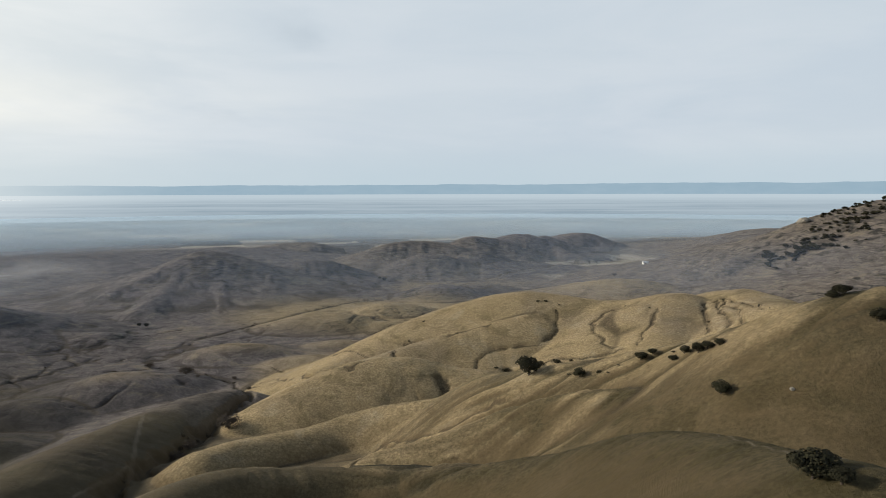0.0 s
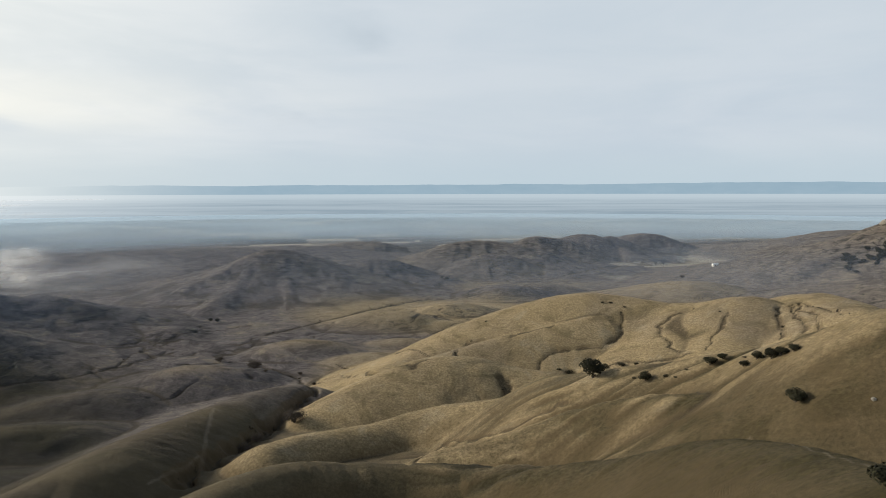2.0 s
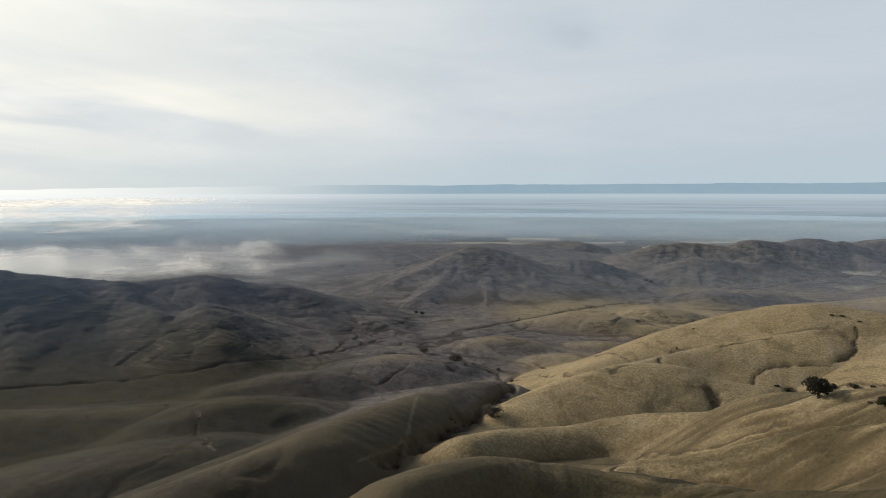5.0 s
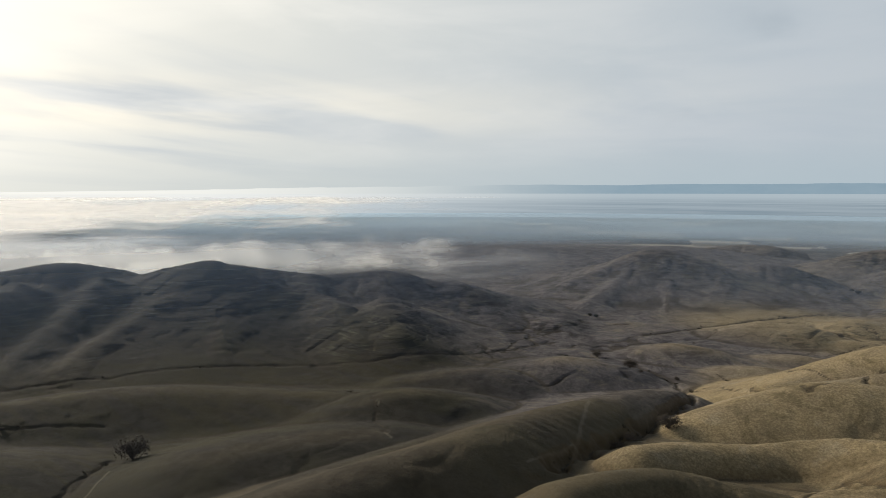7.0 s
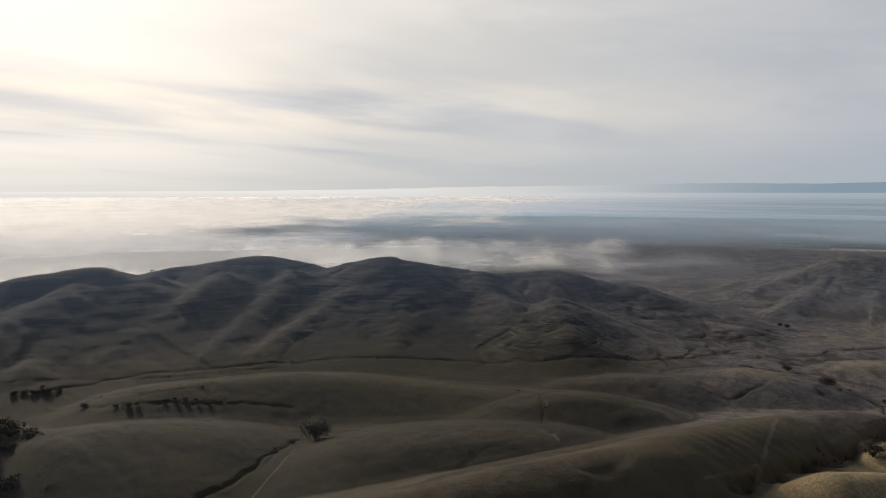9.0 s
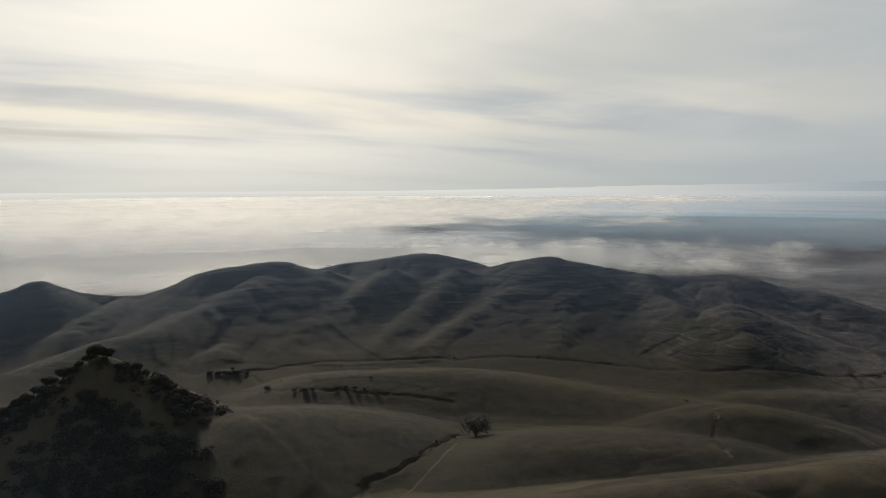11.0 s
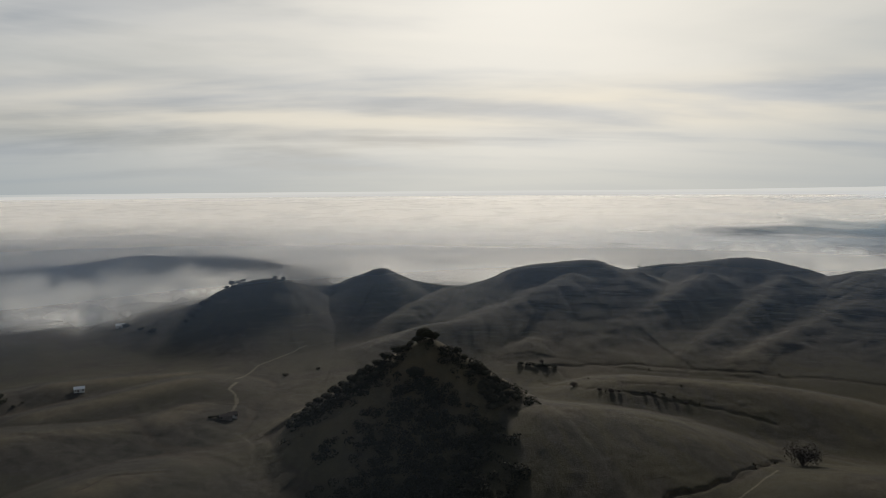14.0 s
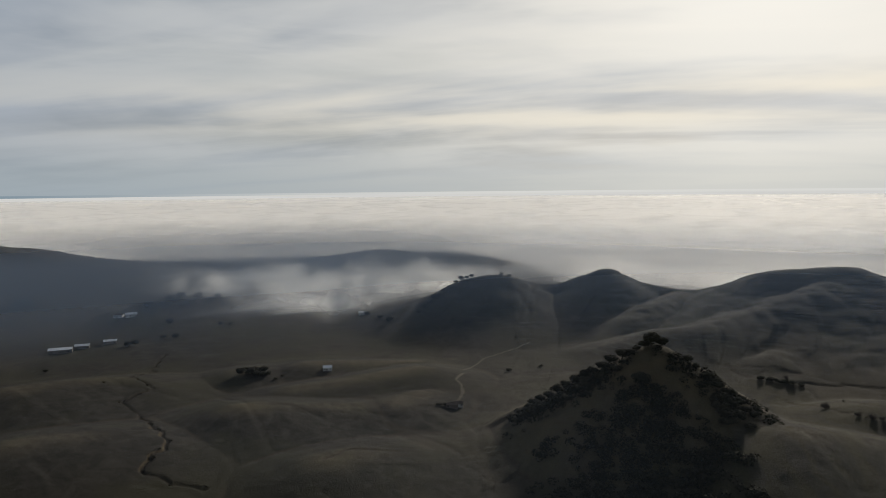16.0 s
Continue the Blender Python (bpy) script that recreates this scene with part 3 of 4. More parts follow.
ridge([(-409, -465, 23), (-451, -454, 18), (-484, -433, 13)], 0.30, 24, 0, 0, -0.1, -60, 6.0, 0.12)
ridge([(-309, -353, 26), (-342, -337, 22), (-359, -319, 16)], 0.30, 24, 0, 0, -0.1, -60, 6.0, 0.12)
ridge([(-405, -197, -3), (-420, -175, -1), (-426, -145, -1)], 0.30, 24, 0, 0, -0.1, -60, 6.0, 0.12)
ridge([(-577, -361, 2), (-591, -357, 1)], 0.30, 24, 0, 0, -0.1, -60, 6.0, 0.12)
ridge([(-525, -291, 2), (-573, -238, 4), (-610, -197, 6)], 0.30, 24, 0, 0, -0.1, -60, 6.0, 0.12)
# dark hill
ridge([(-491, 1128, 22), (-452, 1197, 44), (-427, 1238, 60), (-403, 1257, 62), (-369, 1278, 55), (-338, 1317, 29), (-297, 1368, 10)], 0.42, 10, 5, 55, 0.1)
# dark hill spur
ridge([(-400, 1253, 60), (-367, 1185, 34), (-316, 1054, 1)], 0.40, 12, 4, 40, 0.06)
ridge([(-427, 1236, 58), (-425, 1122, 23), (-415, 986, 2)], 0.40, 12, 4, 40, 0.06)
ridge([(-369, 1278, 54), (-289, 1196, 12), (-251, 1153, 4)], 0.40, 12, 4, 40, 0.06)
# far terrace
ridge([(-946, 1532, 23), (-861, 1603, 23), (-765, 1673, 24), (-652, 1731, 23), (-534, 1802, 24)], 0.14, 60, 0, 0, 0.06)
# east hill
ridge([(498, 1146, 58), (566, 1170, 70), (641, 1244, 92), (677, 1271, 111), (727, 1254, 130), (791, 1215, 152), (876, 1155, 174)], 0.45, 16, 8, 80, 0.18)
# east hill foot
ridge([(576, 878, 73), (534, 915, 61), (497, 959, 48), (460, 999, 39)], 0.30, 36, 4, 70, 0.2)
# east far hill
ridge([(796, 1943, 28), (929, 1994, 56), (1031, 2000, 57), (1154, 1932, 67)], 0.26, 40, 5, 90, 0.2)
# hill in the fog
ridge([(-1533, -781, 7), (-1561, -675, 20), (-1591, -599, 28), (-1609, -518, 15), (-1623, -437, 12), (-1621, -405, -6)], 0.26, 30, 5, 90, 0.06)
ridge([(-961, -1151, 85), (-1013, -1133, 75), (-1066, -1111, 65), (-1113, -1092, 49)], 0.26, 30, 5, 90, 0.06)
ridge([(-1345, 1480, 6), (-1306, 1516, 13), (-1265, 1550, 2), (-1211, 1593, -19)], 0.26, 30, 5, 90, 0.06)
# knoll in the fog
ridge([(-826, -648, 21), (-856, -625, 22), (-883, -587, 18)], 0.35, 14, 0, 0, 0.06)
# creek beds, gullies and tracks
gully([(-125, 256), (-126, 281), (-126, 318), (-125, 354), (-124, 398), (-120, 426), (-122, 448)], 3.2, 4.6)  # main creek
gully([(-122, 448), (-187, 644), (-226, 677), (-259, 709), (-290, 698), (-328, 683)], 1.88, 1.65)  # upper creek
gully([(-169, 636), (-137, 609), (-91, 486), (-54, 422), (-42, 434), (-22, 564), (14, 544), (46, 554)], 1.65, 1.0)  # creek under the gold hill
gully([(155, 554), (139, 553), (125, 540), (120, 520), (124, 498), (127, 486)], 1.5, 1.3)  # gold hill gully
gully([(173, 531), (163, 511), (152, 494), (143, 478)], 1.35, 1.1)  # gold hill gully
gully([(211, 534), (202, 515), (196, 489), (188, 474)], 1.5, 1.3)  # gold hill gully
gully([(102, 572), (97, 556), (97, 544), (86, 533), (75, 530), (35, 519), (1, 440)], 1.35, 1.0)  # gold hill gully
gully([(51, 507), (78, 496), (104, 483), (131, 479)], 1.88, 1.35)  # swale behind the dome
gully([(-30, 233), (-25, 307), (-2, 285), (12, 281), (26, 278)], 1.25, 0.75)  # swale between spurs
gully([(-163, 693), (-106, 622), (-58, 555), (-29, 519)], 1.25, 0.6)  # valley rill
gully([(-404, 645), (-376, 650), (-394, 723), (-371, 803), (-341, 895)], 1.65, 0.7)  # valley rill
gully([(-141, 833), (-89, 852), (-50, 908)], 1.25, 0.6)  # valley rill
gully([(-56, 1013), (8, 821), (63, 832), (94, 870)], 1.5, 0.75)  # hill rill
gully([(842, 2881), (526, 2037), (313, 1659), (98, 1394), (-26, 1195), (-119, 1142), (-193, 1027), (-246, 919), (-290, 837)], 3.75, 1.65)  # old road cut; its dark bed also paints the embankment's shadow
track([(810, 2811), (514, 2021), (302, 1635), (93, 1381), (-29, 1191), (-122, 1131), (-195, 1019), (-247, 912), (-289, 829)], 3.6)  # old road
track([(-154, 364), (-145, 336), (-139, 318), (-132, 300), (-125, 277)], 1.2)  # trail on the creek ridge
track([(-132, 300), (-130, 277), (-131, 247)], 0.8)  # trail along the creek
track([(50, 177), (67, 186), (60, 137), (59, 124), (58, 110), (58, 97), (100, 149)], 0.4)  # cattle trail
gully([(4, 421), (7, 410)], 3.0, 1.5)  # hollow whose dark bed paints the shade on the dome's right side
gully([(-669, 133), (-669, 179), (-666, 223), (-641, 298), (-598, 379), (-558, 422), (-523, 466), (-437, 530), (-402, 600), (-373, 675), (-358, 739)], 2.2, 1.1)  # road cut below the big ridge
gully([(-427, 237), (-408, 211), (-390, 188), (-377, 171), (-372, 156), (-370, 141), (-358, 139)], 1.6, 1.3)  # west creek
track([(-400, 220), (-375, 194), (-360, 174), (-349, 161)], 0.7)  # ranch track
gully([(-632, 120), (-576, 143), (-546, 158), (-525, 197), (-506, 244), (-487, 265)], 1.35, 0.9)  # west rill
gully([(-711, 75), (-693, 136), (-657, 205), (-641, 252), (-619, 321)], 1.35, 0.7)  # west rill
gully([(-415, 435), (-341, 397), (-329, 386), (-317, 369), (-279, 334)], 1.25, 0.9)  # scar gully
track([(-335, 393), (-330, 389)], 0.9)  # bare scar
track([(-279, 334), (-270, 329)], 1.4)  # bare scar
gully([(-664, -515), (-613, -488), (-504, -425), (-490, -393), (-453, -394), (-444, -368), (-384, -301), (-374, -289), (-334, -279), (-332, -267), (-330, -254), (-342, -239)], 1.25, 1.95)  # winding wash
gully([(-375, -183), (-400, -176), (-415, -148)], 1.25, 1.0)  # west wash
track([(-628, -158), (-604, -159), (-594, -151), (-579, -146), (-553, -144), (-538, -144)], 1.4)  # ranch road
track([(-794, -120), (-731, -160), (-651, -164)], 1.0)  # ranch road
gully([(-729, 63), (-679, 97), (-668, 139), (-555, 169), (-543, 223)], 1.35, 0.6)  # valley rill
gully([(216, 534), (210, 493), (105, 236)], 1.25, 1.3)  # rill on the gold shoulder
gully([(220, 535), (217, 491), (107, 231)], 1.25, 1.3)  # rill on the gold shoulder
gully([(225, 536), (227, 496), (230, 472)], 1.25, 1.3)  # rill on the gold shoulder
track([(-221, 3537), (-21, 3624), (216, 3664)], 22)  # pale field

# ---- the ground: one sheet from the overlook to the horizon ----
def sheet(name, turns, rings, height, masks, material):
    """A sheet on a wheel of rings and spokes; height(x, y) gives z and the masks."""
    a, r = np.meshgrid(np.radians(turns), rings)
    x, y = -np.sin(a) * r, np.cos(a) * r
    z, *values = height(x.ravel(), y.ravel())
    rows, cols = x.shape
    me = bpy.data.meshes.new(name)
    i = np.arange(rows * cols).reshape(rows, cols)
    quads = np.stack((i[:-1, :-1], i[:-1, 1:], i[1:, 1:], i[1:, :-1]), -1).reshape(-1, 4)[:, ::-1]
    me.vertices.add(rows * cols)
    me.vertices.foreach_set("co", np.stack((x.ravel(), y.ravel(), z), 1).ravel())
    me.loops.add(quads.size)
    me.loops.foreach_set("vertex_index", quads.ravel().astype(np.int32))
    me.polygons.add(len(quads))
    me.polygons.foreach_set("loop_start", np.arange(0, quads.size, 4, dtype=np.int32))
    me.polygons.foreach_set("use_smooth", np.ones(len(quads), bool))
    me.update()
    me.validate()
    for mask, value in zip(masks, values):
        me.attributes.new(mask, "FLOAT", "POINT").data.foreach_set("value", np.clip(value, 0, 1).astype(np.float32))
    me.materials.append(material)
    return new(name, me)


def ground_height(x, y):
    z, dry, bed, bare, dusk = ground_at(x, y)
    far = np.hypot(x, y)
    # the first term also darkens the near slope in place of cloud shade
    green = step(-70 - 30 * step(260, 200, far), 70 - 50 * step(260, 200, far), x + 40 * fractal(x / 60, y / 60, 15, 3)) * step(420, 200, far) * 0.95 + step(-250, -420, x) * step(900, 600, far) * step(-200, 100, y) * 0.6
    green = green * (1 - 0.75 * step(0.12, 0.38, streaks(x, y)) * step(205, 230, far))
    u, v = 0.94 * x + 0.34 * y, -0.34 * x + 0.94 * y
    plot = lattice(np.floor(u / 210).astype(np.int64), np.floor(v / (90 + 60 * (np.floor(u / 210) % 2))).astype(np.int64), 4)
    near_by = 750 * step(50, 300, x)
    open_land = step(1900 - near_by, 2300 - near_by, far + 0.4 * x) * step(-5, -11, z)
    field = 0.55 + (plot - 0.55) * open_land
    dry = np.maximum(dry, 0.95 * step(1.0, 0.5, np.hypot((x + 60) / 300, (y - 1010) / 190)))
    stony = step(640, 760, far) * step(2600, 1700, far) * (0.6 + 0.8 * fractal(x / 120, y / 120, 44, 3)) * (1 - 0.5 * step(60, 80, -np.degrees(np.arctan2(x, y))))
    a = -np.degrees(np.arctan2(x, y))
    # outside this mask the ground takes the tones with cloud shade painted in
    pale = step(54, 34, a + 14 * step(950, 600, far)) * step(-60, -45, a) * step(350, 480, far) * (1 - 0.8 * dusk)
    return z, dry, bed, bare, green, field, stony, pale


turns = np.concatenate((np.arange(-42, 146, 0.15), np.arange(146, 318.1, 2.0)))
rings = np.concatenate(([0.002, 1.5, 6], np.geomspace(14, 80, 20)[:-1], np.geomspace(80, 1100, 720)[:-1], np.geomspace(1100, 2400, 90)[:-1], np.geomspace(2400, 4940, 40)))
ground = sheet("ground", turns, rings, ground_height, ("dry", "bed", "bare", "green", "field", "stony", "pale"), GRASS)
tagged(ground, "rolling dry grassland hills with gullies running out to a flat plain", "ground", kind="structure")


# ---- hazy distance beyond the plain ----
def wall_round(name, radius, turns, low, high, material):
    v, f = [], []
    for k, t in enumerate(turns):
        x, y = -math.sin(radians(t)) * radius, math.cos(radians(t)) * radius
        v += [(x, y, low), (x, y, high(t))]
        if k:
            f.append((2 * k - 2, 2 * k, 2 * k + 1, 2 * k - 1))
    me = bpy.data.meshes.new(name)
    me.from_pydata(v, [], f)
    me.materials.append(material)
    return new(name, me)


def range_top(t):
    here = 170 + 30 * float(step(66, 20, t)) + 16 * float(step(20, -35, t))
    return here + (9 * float(fractal(t / 7.0, 0.3, 5, 4)) + 3 * float(fractal(t / 1.1, 0.3, 6, 3))) * float(step(75, 40, t)) - 16 * float(step(40, 70, t))


# walls that glow, with their haze painted in
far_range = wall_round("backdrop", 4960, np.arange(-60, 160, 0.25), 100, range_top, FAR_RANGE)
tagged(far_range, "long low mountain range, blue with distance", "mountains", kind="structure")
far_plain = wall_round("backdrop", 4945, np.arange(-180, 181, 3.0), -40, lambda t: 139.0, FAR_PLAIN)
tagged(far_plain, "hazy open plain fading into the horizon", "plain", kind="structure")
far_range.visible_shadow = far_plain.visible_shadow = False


# ---- fog and haze lying over the plain ----
def over_ground(x, y, z, depth):
    """How deep the layer lies over the ground here, from 0 at its shore to 1."""
    return step(0.0, depth, z - land(x, y)[0])


def fog_bank(name, level, swell, thickness, turns, rings, material, label, depth=14.0, rise=0.0):
    def height(x, y):
        z = level + rise * step(2200, 4938, np.hypot(x, y)) + swell * fractal(x / 300, y / 300, int(level) + 90, 3) * (0.2 + 0.8 * step(3600, 2000, np.hypot(x, y)))
        return z, thickness(x, y, -np.degrees(np.arctan2(x, y)), np.hypot(x, y)) * over_ground(x, y, z, depth)
    ob = sheet(name, turns, rings, height, ("thick",), material)
    ob.visible_shadow = False
    return tagged(ob, label, "fog", kind="stuff")


def sea(top, edge):
    def thickness(x, y, a, r):
        wave = fractal(x / 420, y / 420, 7, 5)
        shore = 1080 + 720 * step(93, 106, a + 3 * wave)
        return top * step(46, 74, a + 24 * wave + 14 * step(1500, 4000, r) - edge) * step(0, 260, r + 260 * wave - shore)
    return thickness


def tongue(top, level):
    def thickness(x, y, a, r):
        wave = fractal(x / 150, y / 150, 12 + level, 4) + 0.5 * fractal(x / 300, y / 300, 12, 3)
        thin = level * 0.006
        north = step(24, 44, a + 7 * wave) * step(84, 66, a) * step(1330, 1480, r + 130 * wave) * step(1960, 1760, r + 160 * wave)
        west = step(96, 104, a + 4 * wave) * step(131, 119, a + 5 * wave) * step(930, 1040, r + 110 * wave) * step(1330, 1200, r + 90 * wave) * 1.5
        return top * np.maximum(north, west) * step(-0.35 + thin, 0.25 + thin, wave)
    return thickness


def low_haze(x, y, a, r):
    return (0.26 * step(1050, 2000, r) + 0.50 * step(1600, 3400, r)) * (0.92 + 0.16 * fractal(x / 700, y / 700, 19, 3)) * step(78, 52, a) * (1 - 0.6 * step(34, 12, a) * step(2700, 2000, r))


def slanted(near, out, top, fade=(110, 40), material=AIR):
    """Painted hazy air: a sheet leaning away from the overlook, thin at its foot."""
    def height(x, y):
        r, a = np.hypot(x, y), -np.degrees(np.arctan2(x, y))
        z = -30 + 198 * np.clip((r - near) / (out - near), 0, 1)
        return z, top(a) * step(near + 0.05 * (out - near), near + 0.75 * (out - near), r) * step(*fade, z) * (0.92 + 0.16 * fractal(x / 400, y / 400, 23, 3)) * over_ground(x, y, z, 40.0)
    ob = sheet("haze", np.arange(-180, 181, 0.5), np.linspace(near, out, 40), height, ("thick",), material)
    ob.visible_shadow = False
    return tagged(ob, "thin bluish sheet standing in for haze and glare", "haze", kind="stuff")


fog_bank("fog_bank", -4, 4, sea(1.3, 4), np.arange(30, 160, 0.4), np.geomspace(950, 4938, 200), MIST, "white sea of low fog lying over the plain", rise=118.0)
fog_bank("fog_bank", 8, 4, sea(0.6, 10), np.arange(30, 160, 0.4), np.geomspace(950, 4938, 200), MIST, "thin upper layer of the fog over the plain", rise=112.0)


def billow(radius, first, last, top, seed):
    """An upright drift of mist with a ragged top, across the stretch of land between two bearings."""
    a, z = np.meshgrid(np.arange(first - 6, last + 6, 0.12), np.linspace(-24, 64, 34))
    a, z = a.ravel(), z.ravel()
    r = radius + 50 * fractal(a / 5, a * 0, seed, 2)
    x, y = -np.sin(np.radians(a)) * r, np.cos(np.radians(a)) * r
    crest = top + 26 * fractal(a / 3.2, z / 70, seed + 3, 4) - 16 * step(first + 5, first - 4, a) - 16 * step(last - 6, last + 5, a)
    body = step(crest + 7, crest - 26, z) * step(0, 34, z - land(x, y)[0]) * step(first - 4, first + 5, a) * step(last + 5, last - 6, a)
    body = 0.95 * body * step(-0.8, 0.5, fractal(a / 2.2, z / 30, seed + 9, 4))
    rows, cols = 34, len(a) // 34
    i = np.arange(rows * cols).reshape(rows, cols)
    me = bpy.data.meshes.new("fog_wisp")
    me.from_pydata(np.stack((x, y, z), 1).tolist(), [], np.stack((i[:-1, :-1], i[:-1, 1:], i[1:, 1:], i[1:, :-1]), -1).reshape(-1, 4).tolist())
    me.attributes.new("thick", "FLOAT", "POINT").data.foreach_set("value", body.astype(np.float32))
    me.materials.append(BILLOW)
    ob = new("fog_wisp", me)
    ob.visible_shadow = False
    return tagged(ob, "ragged drift of white mist standing between the hills", "fog", kind="stuff")


for k in range(4):
    billow(1470 + 90 * k, 31, 68, 30 + 5 * k, 130 + 20 * k)
    billow(1000 + 75 * k, 101, 128, 26 + 8 * k, 230 + 20 * k)
for level, top in ((3, 0.6), (10, 0.55), (17, 0.5), (24, 0.42), (31, 0.36), (38, 0.28)):
    fog_bank("fog_wisp", level, 13, tongue(top, level), np.arange(18, 136, 0.25), np.geomspace(880, 2050, 150), WISP, "white wisps of fog drifting between the hills", 26.0)
# a tinted sheet in place of the distance haze over the plain
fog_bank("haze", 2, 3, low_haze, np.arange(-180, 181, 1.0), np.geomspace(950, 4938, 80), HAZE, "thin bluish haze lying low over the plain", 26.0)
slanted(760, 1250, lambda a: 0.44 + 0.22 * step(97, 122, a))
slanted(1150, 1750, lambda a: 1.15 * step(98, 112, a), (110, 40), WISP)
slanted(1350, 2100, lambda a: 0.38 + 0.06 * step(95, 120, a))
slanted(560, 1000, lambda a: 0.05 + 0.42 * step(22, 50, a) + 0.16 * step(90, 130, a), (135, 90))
# nearest sheet imitates sun glare that lifts the dark tones
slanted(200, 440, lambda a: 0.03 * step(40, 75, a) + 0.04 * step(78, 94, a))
# ---- trees, brush, rocks and farm buildings ----
def leaf_material(name, dark, light):
    m, k = surface(name, 0.8)
    rough = k.add("ShaderNodeNewGeometry").outputs["Random Per Island"]
    own = k.add("ShaderNodeObjectInfo").outputs["Random"]
    colour = k.mix(rough, dark, light)
    colour = k.mix(k.math("MULTIPLY", own, 0.5), colour, tuple(0.6 * c for c in dark))
    k.put(k.shader, "Base_Color", colour)
    return m


def plain_material(name, a, b, scale, rough=0.85, bump=0.3):
    m, k = surface(name, rough)
    place = k.add("ShaderNodeTexCoord").outputs["Object"]
    grain = k.noise(place, scale, 6, 0.65, 0.4)
    stain = k.noise(place, scale * 0.12, 3, 0.5)
    colour = k.mix(k.span(grain, 0.3, 0.7), a, b)
    colour = k.mix(k.math("MULTIPLY", k.span(stain, 0.45, 0.7), 0.35), colour, tuple(0.55 * c for c in a))
    k.put(k.shader, "Base_Color", colour)
    k.put(k.shader, "Normal", k.add("ShaderNodeBump", Height=grain, Strength=bump, Distance=0.1).outputs[0])
    return m


BRUSH = leaf_material("brown_brush", (0.050, 0.042, 0.030), (0.10, 0.085, 0.060))
OAK_LEAF = leaf_material("oak_leaves", (0.016, 0.016, 0.009), (0.040, 0.038, 0.019))
SCRUB_LEAF = leaf_material("scrub_leaves", (0.030, 0.028, 0.018), (0.060, 0.054, 0.030))
TWIG = plain_material("bare_twigs", (0.050, 0.040, 0.032), (0.105, 0.088, 0.072), 4.0)
BARK = plain_material("oak_bark", (0.045, 0.036, 0.028), (0.10, 0.082, 0.064), 5.0)
ROCK = plain_material("weathered_rock", (0.16, 0.145, 0.12), (0.32, 0.30, 0.26), 1.2, 0.9, 0.6)
WHITE_PAINT = plain_material("weathered_white_paint", (0.66, 0.65, 0.62), (0.80, 0.79, 0.76), 0.8, 0.7, 0.1)
TIN = plain_material("pale_metal_roofing", (0.62, 0.63, 0.64), (0.78, 0.79, 0.80), 0.6, 0.45, 0.1)
DARK_ROOF = plain_material("brown_shingles", (0.085, 0.068, 0.055), (0.15, 0.12, 0.10), 1.0)
DARK_GLASS = plain_material("dark_window_glass", (0.015, 0.018, 0.022), (0.03, 0.034, 0.04), 0.5, 0.15, 0.0)
BARN_WOOD = plain_material("grey_barn_boards", (0.12, 0.105, 0.09), (0.24, 0.21, 0.18), 1.5)


def height_of(x, y):
    return float(ground_at(np.array([x]), np.array([y]))[0][0])


def mesh_from(name, verts, faces, material, smooth=False):
    me = bpy.data.meshes.new(name)
    me.from_pydata([tuple(map(float, v)) for v in verts], [], [tuple(map(int, f)) for f in faces])
    if smooth:
        me.polygons.foreach_set("use_smooth", np.ones(len(me.polygons), bool))
    me.materials.append(material)
    return me


def part(name, me, parent, label="", kind=""):
    ob = new(name, me)
    ob.parent = parent
    return tagged(ob, label, kind=kind)


def tube(verts, faces, a, b, ra, rb, sides=5):
    """A tapered limb from a to b, added to the lists."""
    a, b = Vector(a), Vector(b)
    turn = (b - a).to_track_quat("Z", "Y").to_matrix()
    base = len(verts)
    for p, r in ((a, ra), (b, rb)):
        for k in range(sides):
            t = 2 * math.pi * k / sides
            verts.append(p + turn @ Vector((r * math.cos(t), r * math.sin(t), 0)))
    for k in range(sides):
        j = (k + 1) % sides
        faces.append((base + k, base + j, base + sides + j, base + sides + k))
    faces.append(tuple(base + sides + k for k in range(sides)))


def crown_mesh(name, rng, lobes, leaves, size, material):
    """A crown of many small bent leaf sprays round several uneven lobes (centre, radii)."""
    verts, faces = [], []
    weights = [r[0] * r[1] for _, r in lobes]
    for _ in range(leaves):
        c, r = rng.choices(lobes, weights)[0]
        d = Vector((rng.gauss(0, 1), rng.gauss(0, 1), rng.gauss(0.25, 0.9))).normalized()
        depth = 1.06 - 0.5 * rng.random() ** 2
        p = Vector((c[0] + d.x * r[0] * depth, c[1] + d.y * r[1] * depth, max(c[2] + d.z * r[2] * depth, 0.02)))
        q = (d + Vector((rng.uniform(-0.7, 0.7), rng.uniform(-0.7, 0.7), rng.uniform(-0.4, 0.8)))).to_track_quat("Z", "Y").to_matrix()
        s = size * rng.uniform(0.6, 1.4)
        i = len(verts)
        for u, v, w in ((-1, -0.5, 0), (0.1, -0.8, 0.35), (1, -0.1, -0.1), (0.3, 0.9, 0.2), (-0.8, 0.6, -0.2)):
            verts.append(p + q @ Vector((u * s, v * s, w * s)))
        faces += [(i, i + 1, i + 3, i + 4), (i + 1, i + 2, i + 3)]
    return mesh_from(name, verts, faces, material)


